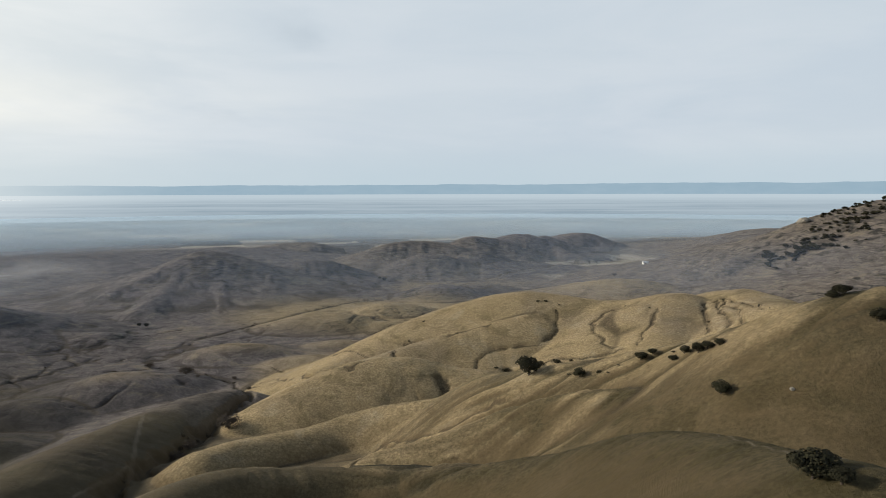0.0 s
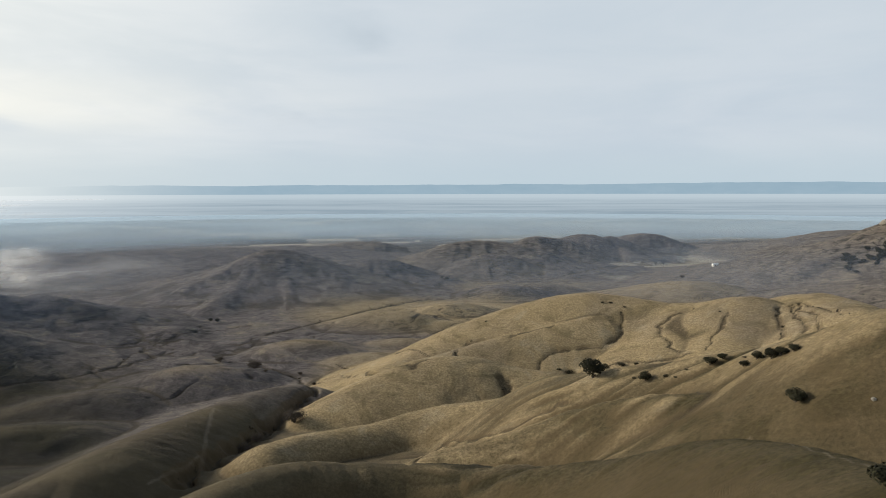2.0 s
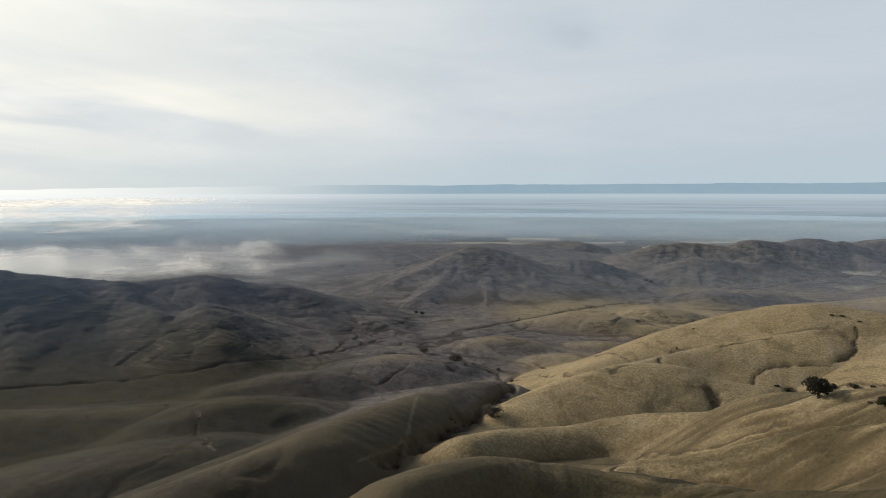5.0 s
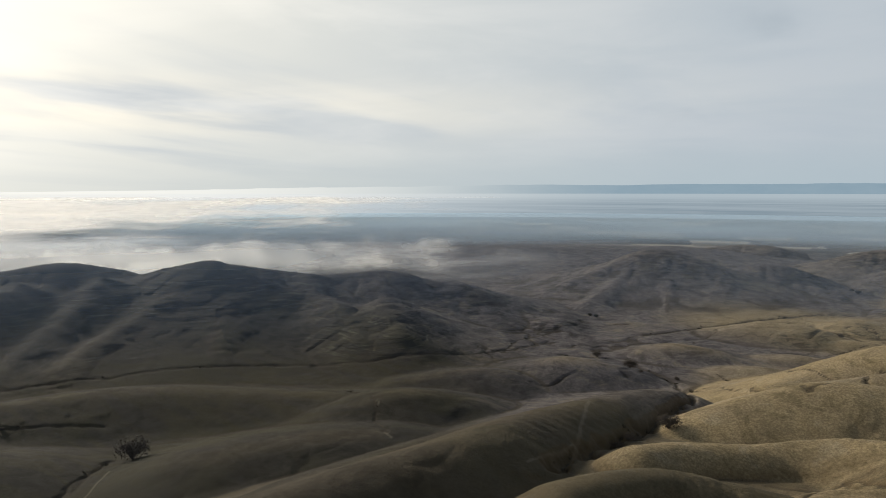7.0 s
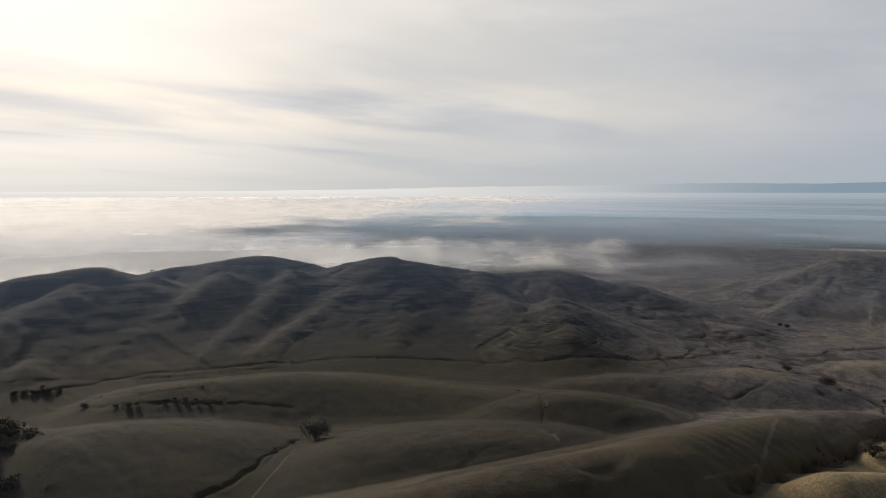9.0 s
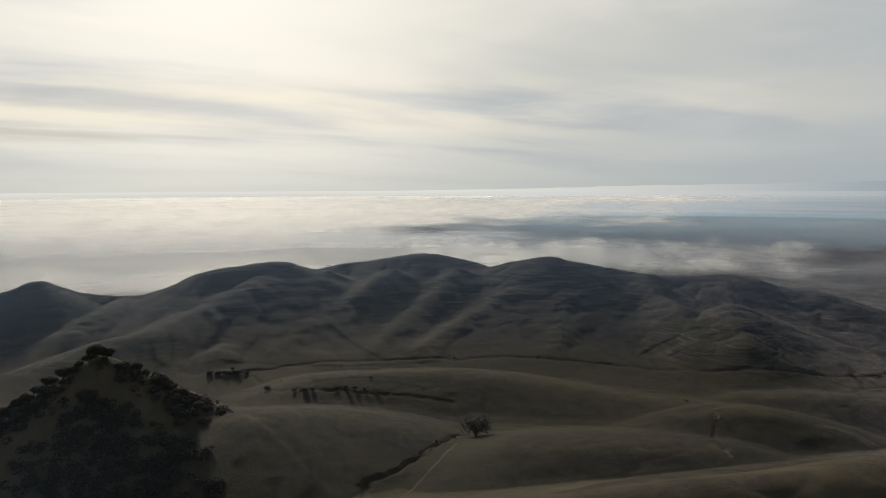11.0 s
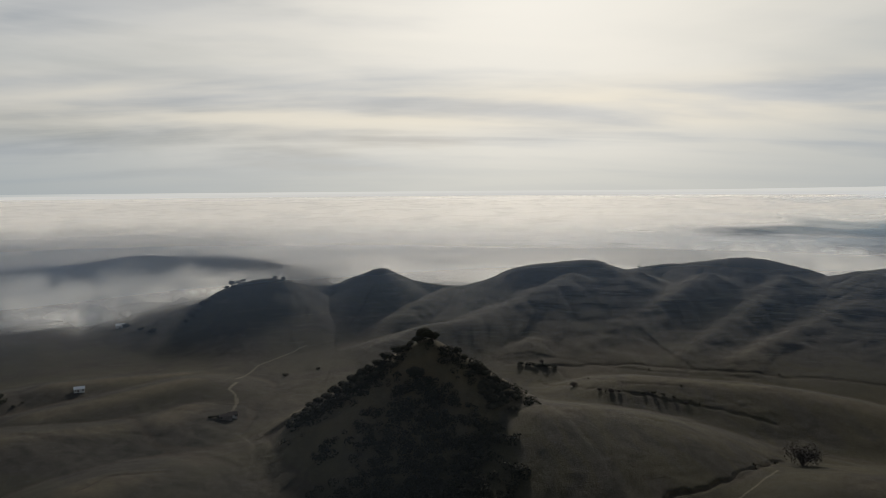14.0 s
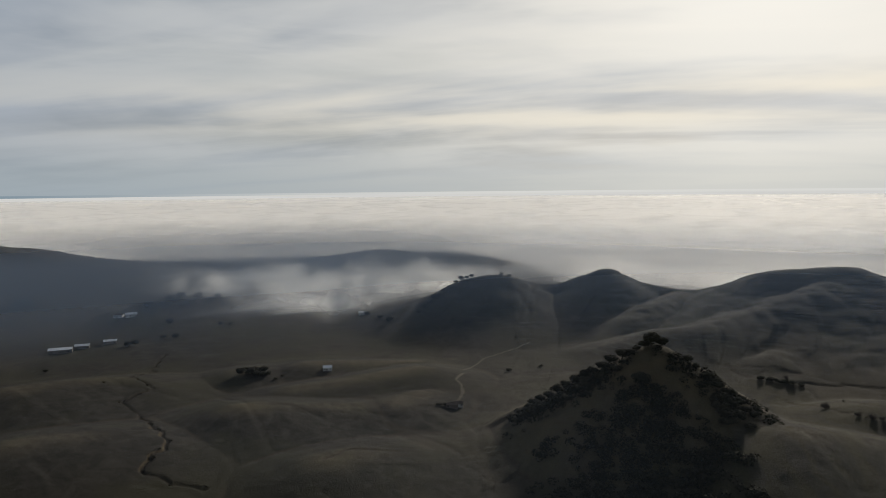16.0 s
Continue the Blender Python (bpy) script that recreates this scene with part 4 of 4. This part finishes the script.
def oak_tree(seed, x, y, size, label, group):
    """A live oak one unit wide: short forked trunk and a dense spreading crown."""
    rng = random.Random(seed)
    root = new("oak_tree")
    verts, faces = [], []
    fork = Vector((rng.uniform(-0.02, 0.02), rng.uniform(-0.02, 0.02), 0.14))
    tube(verts, faces, (0, 0, -0.06), (0, 0, 0.03), 0.060, 0.042, 7)
    tube(verts, faces, (0, 0, 0.03), fork, 0.042, 0.034, 7)
    lobes = [((0, 0, 0.36), (0.32, 0.32, 0.28))]
    for k in range(6):
        t = 2 * math.pi * k / 6 + rng.uniform(-0.4, 0.4)
        reach = rng.uniform(0.2, 0.32)
        tip = Vector((math.cos(t) * reach, math.sin(t) * reach, rng.uniform(0.22, 0.48)))
        tube(verts, faces, fork, fork.lerp(tip, 0.5) + Vector((0, 0, 0.03)), 0.022, 0.014)
        tube(verts, faces, fork.lerp(tip, 0.5) + Vector((0, 0, 0.03)), tip, 0.014, 0.005)
        r = rng.uniform(0.13, 0.22)
        lobes.append((tuple(tip), (r, r * rng.uniform(0.8, 1.2), r * rng.uniform(0.6, 0.95))))
    part("trunk", mesh_from("oak_trunk", verts, faces, BARK), root, "gnarled grey-brown trunk")
    part("crown", crown_mesh("oak_crown", rng, lobes, 1400, 0.029, OAK_LEAF), root, "dense dark green leaves")
    root.matrix_world = Matrix.Translation((x, y, height_of(x, y))) @ Matrix.Rotation(seed * 1.7, 4, "Z") @ Matrix.Diagonal((size, size, size * rng.uniform(0.8, 1.0), 1))
    return tagged(root, label, "tree", group)


def shrub(seed, x, y, size, label, group):
    """A low rounded bush one unit wide with a few stems."""
    rng = random.Random(seed)
    root = new("shrub")
    verts, faces, lobes = [], [], []
    for k in range(5):
        t = 2 * math.pi * k / 5 + rng.uniform(-0.5, 0.5)
        tip = Vector((math.cos(t) * 0.24, math.sin(t) * 0.24, rng.uniform(0.14, 0.3)))
        tube(verts, faces, (0, 0, -0.08), tip, 0.025, 0.008, 4)
        r = rng.uniform(0.14, 0.24)
        lobes.append((tuple(tip), (r, r * rng.uniform(0.8, 1.2), r * 0.8)))
    part("stems", mesh_from("shrub_stems", verts, faces, BARK), root, "short brown stems")
    part("foliage", crown_mesh("shrub_foliage", rng, lobes, 330, 0.042, SCRUB_LEAF), root, "dusky green-brown leaves")
    root.matrix_world = Matrix.Translation((x, y, height_of(x, y))) @ Matrix.Rotation(seed * 1.3, 4, "Z") @ Matrix.Diagonal((size, size, size * 0.9, 1))
    return tagged(root, label, "shrub", group)


def bare_tree(seed, x, y, size, label, group):
    """A leafless winter tree one unit wide: trunk, limbs and a haze of twigs."""
    rng = random.Random(seed)
    root = new("bare_tree")

    def grow(lists, a, way, length, r, depth):
        b = a + way * length
        tube(*lists, a, b, r, r * 0.66, 5 if depth < 2 else 3)
        if depth == 5:
            return
        for _ in range(3):
            turn = Vector((rng.gauss(0, 0.6), rng.gauss(0, 0.6), rng.uniform(-0.15, 0.35)))
            grow(lists, b, (way + turn).normalized(), length * rng.uniform(0.62, 0.85), max(r * 0.68, 0.005), depth + 1)

    trunk = ([], [])
    tube(*trunk, (0, 0, -0.08), (0, 0, 0.05), 0.05, 0.035, 7)
    part("trunk", mesh_from("bare_trunk", *trunk, BARK), root, "short grey trunk")
    for k in range(6):
        t = 2 * math.pi * k / 6 + rng.uniform(-0.4, 0.4)
        lean = 0.95 if k % 2 else 0.4
        limb = ([], [])
        grow(limb, Vector((0.015 * math.cos(t), 0.015 * math.sin(t), 0.02)), Vector((lean * math.cos(t), lean * math.sin(t), 1)).normalized(), 0.145, 0.02, 0)
        part("limb", mesh_from("bare_limb", *limb, TWIG), root, "leafless grey-brown limb and twigs")
    dome = [((0, 0, 0.36), (0.44, 0.44, 0.30)), ((0.14, 0.05, 0.30), (0.30, 0.30, 0.26)), ((-0.12, -0.08, 0.28), (0.32, 0.32, 0.24))]
    part("twigs", crown_mesh("bare_twigs", rng, dome, 800, 0.019, TWIG), root, "rounded haze of fine grey-brown twigs", "stuff")
    root.matrix_world = Matrix.Translation((x, y, height_of(x, y))) @ Matrix.Rotation(seed * 2.1, 4, "Z") @ Matrix.Diagonal((size, size, size * 0.85, 1))
    return tagged(root, label, "tree", group)


PROTOTYPES = {}


def plant(kind, seed, x, y, size, label, group):
    """The first of a kind and variant is built, the others copy it."""
    key = (kind, seed % 4)
    if key not in PROTOTYPES:
        PROTOTYPES[key] = kind(seed, x, y, size, label, group)
        return PROTOTYPES[key]
    rng = random.Random(seed * 7 + int(x) * 13 + int(y))
    first = PROTOTYPES[key]
    wide, tall = rng.uniform(0.92, 1.1), rng.uniform(0.72, 1.0)
    m = Matrix.Translation((x, y, height_of(x, y))) @ Matrix.Rotation(rng.uniform(0, 6.28), 4, "Z") @ Matrix.Diagonal((size * wide, size / wide, size * tall, 1))
    ob = copy_thing(first, Matrix.Identity(4))
    ob.matrix_world = m
    return tagged(ob, label, group=group)


HILLSIDE_OAKS = [(39.8, 286.1, 11.7), (56.9, 267.0, 6), (77.4, 256.2, 5.6), (81.7, 256.0, 3.3), (82.0, 235.4, 3.4), (85.9, 234.6, 4.4), (87.0, 225.3, 5.9), (89.0, 222.9, 4.7), (91.1, 218.8, 3.2), (79.8, 189.2, 6.6), (117.9, 203.6, 4.9), (120.1, 203.3, 5.3), (123.1, 205.2, 3.8), (119.1, 183.1, 6.3), (52.4, 92.9, 8.2), (53.9, 88.9, 3.4)]
HILLSIDE_SHRUBS = [(53.6, 271.9, 2), (63.5, 263.5, 2.4), (65.8, 258.9, 1.7), (70.1, 259.8, 1.7), (-8.5, 585.2, 2.8), (52.8, 505.5, 6.6), (64.5, 499.4, 5.7), (75.7, 491.0, 8), (86.6, 484.4, 7.2), (96.0, 481.1, 4), (45.8, 506.1, 4.1), (4.0, 411.7, 2), (86.2, 246.5, 1.9), (88.0, 584.2, 3.8), (94.5, 583.2, 4.3), (104.7, 575.8, 3.3), (101.0, 570.6, 2.3), (223.2, 531.0, 2.3), (167.1, 533.2, 2.3)]
CREEK_TREES = [(-112.8, 376.1, 12), (-124.8, 330.7, 7.4), (-122.6, 342.1, 6.5), (-236.6, 659.3, 13.7), (-289.0, 702.7, 9.3), (-221.2, 645.8, 4.8), (-191.3, 660.4, 4.4), (-163.4, 606.2, 4.3), (337.4, 1293.8, 9.7), (-82.1, 933.0, 6.7), (11.7, 1153.4, 5.2)]
VALLEY_OAKS = [(-390.9, 921.0, 8.1), (-380.1, 918.2, 8.1), (442.6, 1449.4, 9.8), (-96.0, 1349.9, 11.1), (-105.8, 1362.4, 9)]
VALLEY_BARE_TREES = [(-417.3, 245.5, 20), (-583.2, 138.6, 6), (-545.3, 159.8, 6.5), (-677.5, 128.5, 5), (-520.0, 211.5, 4), (-552.1, 152.8, 4), (-540.8, 165.0, 4)]
VALLEY_SHRUBS = [(-675.2, 107.2, 8), (-673.0, 115.1, 9.6), (-669.4, 122.7, 11.2), (-666.6, 130.5, 11.2), (-664.2, 138.4, 8), (-534.7, 183.0, 4.2), (-533.7, 190.8, 4.8), (-531.0, 197.6, 4.8), (-527.4, 204.6, 3.6), (-677.9, -123.6, 7.1), (-702.1, -95.3, 5.7), (-570.3, -352.0, 14.1), (-572.6, -344.5, 16.2), (-576.7, -337.1, 11.9), (-572.8, -324.2, 5.3), (-918.5, -372.7, 11.2), (-847.8, -312.0, 13.1), (-868.0, -334.0, 10.5)]
PLAIN_TREES = [(-567.3, -358.1, 9.7), (-572.2, -349.1, 11.9), (-580.9, -342.2, 10.9), (-779.2, -837.5, 18.5), (-778.6, -822.0, 14.6), (-767.2, -586.6, 12.5), (-843.4, -624.6, 17), (-829.1, -632.4, 13.5), (-856.4, -606.1, 15.3), (-879.9, -589.5, 12), (-796.2, -530.4, 7.7), (-803.2, -519.8, 9.3), (-924.6, -374.7, 8.1), (-724.6, -563.0, 8.9), (-730.2, -551.0, 10.3), (-691.1, -576.9, 11.6), (-683.0, -582.1, 10.2), (-567.7, -585.6, 6.1), (-472.9, -427.2, 3.1), (-765.9, -833.4, 12.8), (-800.5, -647.3, 8.3), (-582.3, -322.3, 3.2)]
HOMESTEAD_TREES = [(-533.8, -152.9, 4.4), (-535.7, -149.8, 4.2), (-536.0, -146.7, 3.5), (-546.5, -138.7, 3.6), (-531.8, -154.8, 3.5)]
RIDGE_OAKS = [(-857.7, -275.3, 6.5), (-868.1, -271.2, 8.8), (-881.4, -267.8, 7.4), (-889.2, -262.6, 10.5), (-893.6, -257.9, 6.8), (-901.2, -253.2, 8.3), (-908.8, -248.4, 6.8), (-920, -241.5, 6.9), (-927.8, -235.7, 9.3), (-932.4, -229.9, 7), (-937, -224, 7.8), (-1403.4, -324.9, 12.8), (-1423.7, -319, 10.6), (-939.9, -182.1, 7.7), (-944.9, -172.2, 6.2), (-982, 325.2, 5)]
CONE_OAKS = [(-498.1, 9.3, 13.7), (-497.9, 15.8, 9.6), (-498.1, 5.2, 8), (-467.4, 3.4, 12.8), (-495.6, 33.1, 8), (-489.8, 45.9, 3.6), (-492.1, 38.1, 5.6), (-498, -9.5, 9.6), (-498.1, -4.6, 7.2), (-499.7, -0.5, 6.4), (-484.5, 52.2, 7.9), (-480.8, 57.7, 8.6), (-477, 63.2, 8.5), (-474.9, 67.9, 7.7), (-472.7, 72.3, 6.2), (-471.5, 58.6, 9.2), (-462.1, 61.3, 9.8), (-486.8, 44.5, 7.1), (-500.9, -17.8, 10.5), (-500.7, -24, 9.7), (-503.5, -30.4, 10.6), (-503.1, -36.6, 9.8), (-504.2, -43, 9.8), (-505.2, -49.4, 9), (-504.5, -55.6, 9.8), (-503.7, -61.9, 9), (-504.5, -68.3, 8.2), (-502.2, -73, 7.4), (-501.7, -76.3, 5.7)]
ROCKS = [(92.3, 175.3, 1.3), (664.4, 1246.6, 18.3), (666, 1261.1, 11.5), (670.6, 1243.2, 11.4)]
for k, (x, y, size) in enumerate(HILLSIDE_OAKS):
    plant(oak_tree, k, x, y, max(size, 4), "large dark live oak on the golden hillside" if size > 6 else "small dark live oak on the golden hillside", "oaks on the hillside")
for k, (x, y, size) in enumerate(HILLSIDE_SHRUBS):
    plant(shrub, k, x, y, size, "low dusky shrub in dry golden grass", "shrubs on the hillside")
for k, (x, y, size) in enumerate(CREEK_TREES):
    plant(bare_tree, k, x, y, size * 1.25, "leafless grey tree beside the creek bed", "trees along the creek")
for k, (x, y, size) in enumerate(VALLEY_OAKS):
    plant(oak_tree, k + 1, x, y, size, "dark round oak standing in the grey valley", "oaks in the valley")
for k, (x, y, size) in enumerate(VALLEY_BARE_TREES):
    plant(bare_tree, k + 1, x, y, size * 1.25, "wide leafless tree on the green valley floor" if size > 15 else "small leafless tree on the valley floor", "bare trees in the valley")
for k, (x, y, size) in enumerate(VALLEY_SHRUBS):
    plant(shrub, k + 1, x, y, size, "low dark thicket on the valley floor", "thickets in the valley")
for k, (x, y, size) in enumerate(PLAIN_TREES):
    plant(oak_tree, k + 2, x, y, size, "dark oak on the misty farm land", "trees on the farm land")
for k, (x, y, size) in enumerate(HOMESTEAD_TREES):
    plant(oak_tree, k + 3, x, y, size, "small dark oak beside the ranch house", "trees at the ranch house")
for k, (x, y, size) in enumerate(RIDGE_OAKS):
    plant(oak_tree, k, x, y, size * 1.15, "dark oak on the crest of the wooded ridge", "oaks on the ridge")
for k, (x, y, size) in enumerate(CONE_OAKS):
    plant(oak_tree, k + 1, x, y, size * 1.15, "dark live oak on the flank of the steep knoll", "oaks on the knoll")

scatter = random.Random(5)
for k in range(34):      # thicket in the hollow of the east hill
    x, y = 560 + scatter.gauss(0, 30), 1103 + scatter.gauss(0, 16)
    plant(oak_tree, k, x, y, scatter.uniform(8, 15), "dark oak in the hollow of the east hill", "oaks on the east hill")
for k in range(120):      # scattered over its slope
    u, v = scatter.random(), scatter.gauss(0, 1)
    x, y = 600 + 230 * u + v * 34, 1135 + 85 * u + v * 46
    plant(oak_tree if k % 2 else shrub, k, x, y, scatter.uniform(6, 12), "dark shrub on the slope of the east hill", "shrubs on the east hill")
for k in range(26):      # along its crest
    u = scatter.random()
    x, y = 690 + 150 * u + scatter.gauss(0, 6), 1250 - 75 * u + scatter.gauss(0, 6)
    plant(oak_tree, k, x, y, scatter.uniform(6, 10), "dark oak on the crest of the east hill", "oaks on the east hill")
for k in range(26):      # dense scrub on the right rib of the knoll
    u = scatter.random()
    x, y = -492 + 34 * u + scatter.gauss(0, 5), 44 + 18 * u + scatter.gauss(0, 5)
    plant(shrub, k, x, y, scatter.uniform(7, 13), "dark scrub on the rib of the knoll", "scrub on the knoll")
for k in range(22):
    u = scatter.random()
    x, y = -490 + scatter.gauss(0, 6), -15 - 75 * u + scatter.gauss(0, 4)
    plant(shrub, k, x, y, scatter.uniform(7, 13), "dark scrub on the rib of the knoll", "scrub on the knoll")


def knoll_wood():
    """Dark oak scrub crowding the shaded face of the knoll, too dense to count."""
    rng = random.Random(17)
    spots = []
    while len(spots) < 820:
        a, r = rng.uniform(80.5, 99.0), rng.uniform(340, 466)
        edge = 468 - 3.4 * abs(a - 89.5) + 9 * float(fractal(a / 2.2, r / 40, 141, 3))
        if r < edge and rng.random() < 1.1 - 0.13 * abs(a - 89.5) + 0.5 * float(fractal(a / 1.6, r / 22, 145, 2)):
            spots.append((-math.sin(radians(a)) * r, math.cos(radians(a)) * r, rng.uniform(1.8, 4.2)))
    for _ in range(330):      # along the two ribs
        u, side = rng.random(), rng.choice((-1, 1, -1))
        spots.append((-497 + 6 * u + abs(rng.gauss(0, 11)), 4 + side * (10 + 74 * u) + rng.gauss(0, 4), rng.uniform(1.6, 3.6)))
    sx, sy, _ = map(np.array, zip(*spots))
    sz = ground_at(sx, sy)[0]
    verts, faces = [], []
    for (x, y, size), z in zip(spots, sz):
        for _ in range(46):
            d = Vector((rng.gauss(0, 1), rng.gauss(0, 1), rng.gauss(0.4, 0.8))).normalized()
            p = Vector((x, y, z + 0.35 * size)) + Vector((d.x * size, d.y * size, d.z * size * 0.75)) * (1.05 - 0.4 * rng.random() ** 2)
            q = (d + Vector((rng.uniform(-0.7, 0.7), rng.uniform(-0.7, 0.7), rng.uniform(-0.3, 0.8)))).to_track_quat("Z", "Y").to_matrix()
            w, i = 0.17 * size * rng.uniform(0.6, 1.4), len(verts)
            verts += [p + q @ Vector((u * w, v * w, h * w)) for u, v, h in ((-1, -0.5, 0), (0.1, -0.8, 0.35), (1, -0.1, -0.1), (0.3, 0.9, 0.2), (-0.8, 0.6, -0.2))]
            faces += [(i, i + 1, i + 3, i + 4), (i + 1, i + 2, i + 3)]
    ob = new("oak_scrub", mesh_from("oak_scrub", verts, faces, OAK_LEAF))
    return tagged(ob, "dense dark oak scrub on the shaded face of the steep knoll", "scrub", kind="stuff")


def creek_brush():
    """Leafless brush crowding the creek beds, too dense to count."""
    rng = random.Random(11)
    spots = []
    for points, width, depth in GULLIES:
        for (ax, ay), (bx, by) in zip(points, points[1:]):
            length = math.hypot(bx - ax, by - ay)
            if length > 150:
                continue
            for _ in range(int(length / (5.0 if depth > 1.5 else 11.0))):
                if rng.random() < (0.5 if depth > 1.2 else 0.12):
                    u = rng.random()
                    spots.append((ax + (bx - ax) * u + rng.gauss(0, width * 0.7), ay + (by - ay) * u + rng.gauss(0, width * 0.7), rng.uniform(0.7, 2.0)))
    sx, sy, _ = map(np.array, zip(*spots))
    sz = ground_at(sx, sy)[0]
    verts, faces = [], []
    for (x, y, s), z in zip(spots, sz):
        for _ in range(9):
            t, lean = rng.uniform(0, 6.28), rng.uniform(0.2, 0.9)
            a = Vector((x + rng.gauss(0, 0.3 * s), y + rng.gauss(0, 0.3 * s), z - 0.2))
            tip = a + Vector((math.cos(t) * lean * s, math.sin(t) * lean * s, s * rng.uniform(0.7, 1.3)))
            i, w = len(verts), 0.16 * s
            verts += [a + Vector((w, 0, 0)), a + Vector((-w, w, 0)), a + Vector((-w, -w, 0)), tip]
            faces += [(i, i + 1, i + 3), (i + 1, i + 2, i + 3), (i + 2, i, i + 3)]
    ob = new("creek_brush", mesh_from("creek_brush", verts, faces, BRUSH))
    return tagged(ob, "brown winter brush crowding the creek beds", "brush", kind="stuff")


knoll_wood()
creek_brush()


def boulder(seed, x, y, size, label):
    bm = bmesh.new()
    bmesh.ops.create_icosphere(bm, subdivisions=3, radius=0.5)
    for v in bm.verts:
        v.co *= 1 + 0.35 * noise.noise(v.co * 2.2 + Vector((seed * 3.1, 0, 0))) + 0.12 * noise.noise(v.co * 6 + Vector((0, seed, 0)))
        v.co.z *= 0.75
    me = bpy.data.meshes.new("boulder")
    bm.to_mesh(me)
    bm.free()
    me.materials.append(ROCK)
    ob = new("boulder", me)
    ob.matrix_world = Matrix.Translation((x, y, height_of(x, y) + 0.12 * size)) @ Matrix.Rotation(seed, 4, "Z") @ Matrix.Scale(size, 4)
    return tagged(ob, label, "rock", "rocks on the hills")


for k, (x, y, size) in enumerate(ROCKS):
    boulder(k + 1, x, y, size, "pale weathered boulder in the grass" if size < 4 else "grey rock outcrop on the hill crest")


def box(w, d, h, z=0.0):
    x, y = w / 2, d / 2
    v = [(-x, -y, z), (x, -y, z), (x, y, z), (-x, y, z), (-x, -y, z + h), (x, -y, z + h), (x, y, z + h), (-x, y, z + h)]
    return v, [(0, 3, 2, 1), (4, 5, 6, 7), (0, 1, 5, 4), (1, 2, 6, 5), (2, 3, 7, 6), (3, 0, 4, 7)]


def gabled(w, d, eave, ridge_z, thick=0.25, over=0.5):
    """Two roof slabs that meet at a ridge along x."""
    x, y, t = w / 2 + over, d / 2 + over, thick
    v = []
    for s in (-1, 1):
        v += [(-x, s * y, eave - 0.15), (x, s * y, eave - 0.15), (x, 0, ridge_z), (-x, 0, ridge_z), (-x, s * y, eave - 0.15 + t), (x, s * y, eave - 0.15 + t), (x, 0, ridge_z + t), (-x, 0, ridge_z + t)]
    f = []
    for b in (0, 8):
        f += [(b, b + 1, b + 2, b + 3), (b + 4, b + 5, b + 6, b + 7), (b, b + 1, b + 5, b + 4), (b + 1, b + 2, b + 6, b + 5), (b + 3, b, b + 4, b + 7)]
    return v, f


def building(name, x, y, turn, w, d, h, rise, wall, roof, label, windows=2):
    """A gabled farm building: walls with gable ends, roof, door and windows."""
    root = new(name)
    v, f = box(w, d, h + 1.0, -1.0)
    n0 = len(v)
    v += [(-w / 2, 0, h + rise), (w / 2, 0, h + rise)]
    f += [(7, 4, n0), (5, 6, n0 + 1), (4, 5, n0 + 1, n0), (6, 7, n0, n0 + 1)]
    part("wall", mesh_from("wall", v, f, wall), root)
    part("roof", mesh_from("roof", *gabled(w, d, h, h + rise), roof), root, "gabled roof")
    dv, df = box(1.6 if w < 20 else 3.6, 0.12, 2.1 if w < 20 else 3.0)
    part("door", mesh_from("door", [(a - w * 0.1, b - d / 2 - 0.05, c) for a, b, c in dv], df, BARN_WOOD), root, "plain grey board door")
    for k in range(windows):
        wv, wf = box(1.2, 0.1, 1.2, 1.0)
        wx = -w * 0.36 + k * w * 0.72 / max(windows - 1, 1)
        part("window", mesh_from("window", [(a + wx, b - d / 2 - 0.04, c) for a, b, c in wv], wf, DARK_GLASS), root, "dark window")
    root.matrix_world = Matrix.Translation((x, y, height_of(x, y))) @ Matrix.Rotation(radians(turn), 4, "Z")
    return tagged(root, label, "building")


building("house", 427, 1398, 12, 11, 7, 3.2, 2.4, WHITE_PAINT, TIN, "small white ranch house under a tree in the valley")
building("barn", -640, -637, 128, 24, 11, 4.0, 1.6, BARN_WOOD, TIN, "long low barn with a pale metal roof", 3)
building("barn", -664, -629, 124, 15, 8, 3.5, 1.4, BARN_WOOD, TIN, "small barn with a pale metal roof", 2)
building("barn", -690, -612, 126, 14, 8, 3.2, 1.3, BARN_WOOD, TIN, "low shed with a pale metal roof", 2)
building("house", -773, -650, 130, 14, 8, 3.2, 2.0, WHITE_PAINT, TIN, "pale farmhouse in the mist", 3)
building("barn", -771, -668, 100, 12, 7, 3.2, 1.8, WHITE_PAINT, DARK_ROOF, "pale outbuilding in the mist", 2)
building("barn", -1074, -826, 132, 20, 9, 3.6, 1.6, WHITE_PAINT, TIN, "far pale shed in the mist", 3)
building("house", -608, -288, 115, 8, 5, 2.8, 1.6, WHITE_PAINT, TIN, "small lone cabin with a pale roof", 2)
building("house", -544, -141, 105, 7, 5, 2.7, 1.6, WHITE_PAINT, DARK_ROOF, "little ranch house at the end of the track", 2)
building("barn", -537, -144, 100, 9, 5, 2.6, 1.2, BARN_WOOD, DARK_ROOF, "weathered shed beside the ranch house", 1)
building("house", -925, -382, 110, 11, 7, 3.0, 2.0, WHITE_PAINT, TIN, "pale house by a tree at the fog's edge", 2)
for sx, sy, sw in ((20, 3159, 46), (72, 3190, 60), (-20, 3130, 34)):
    building("shed", sx, sy, 8, sw, 18, 8, 3, WHITE_PAINT, TIN, "long white farm shed far out on the plain", 4)
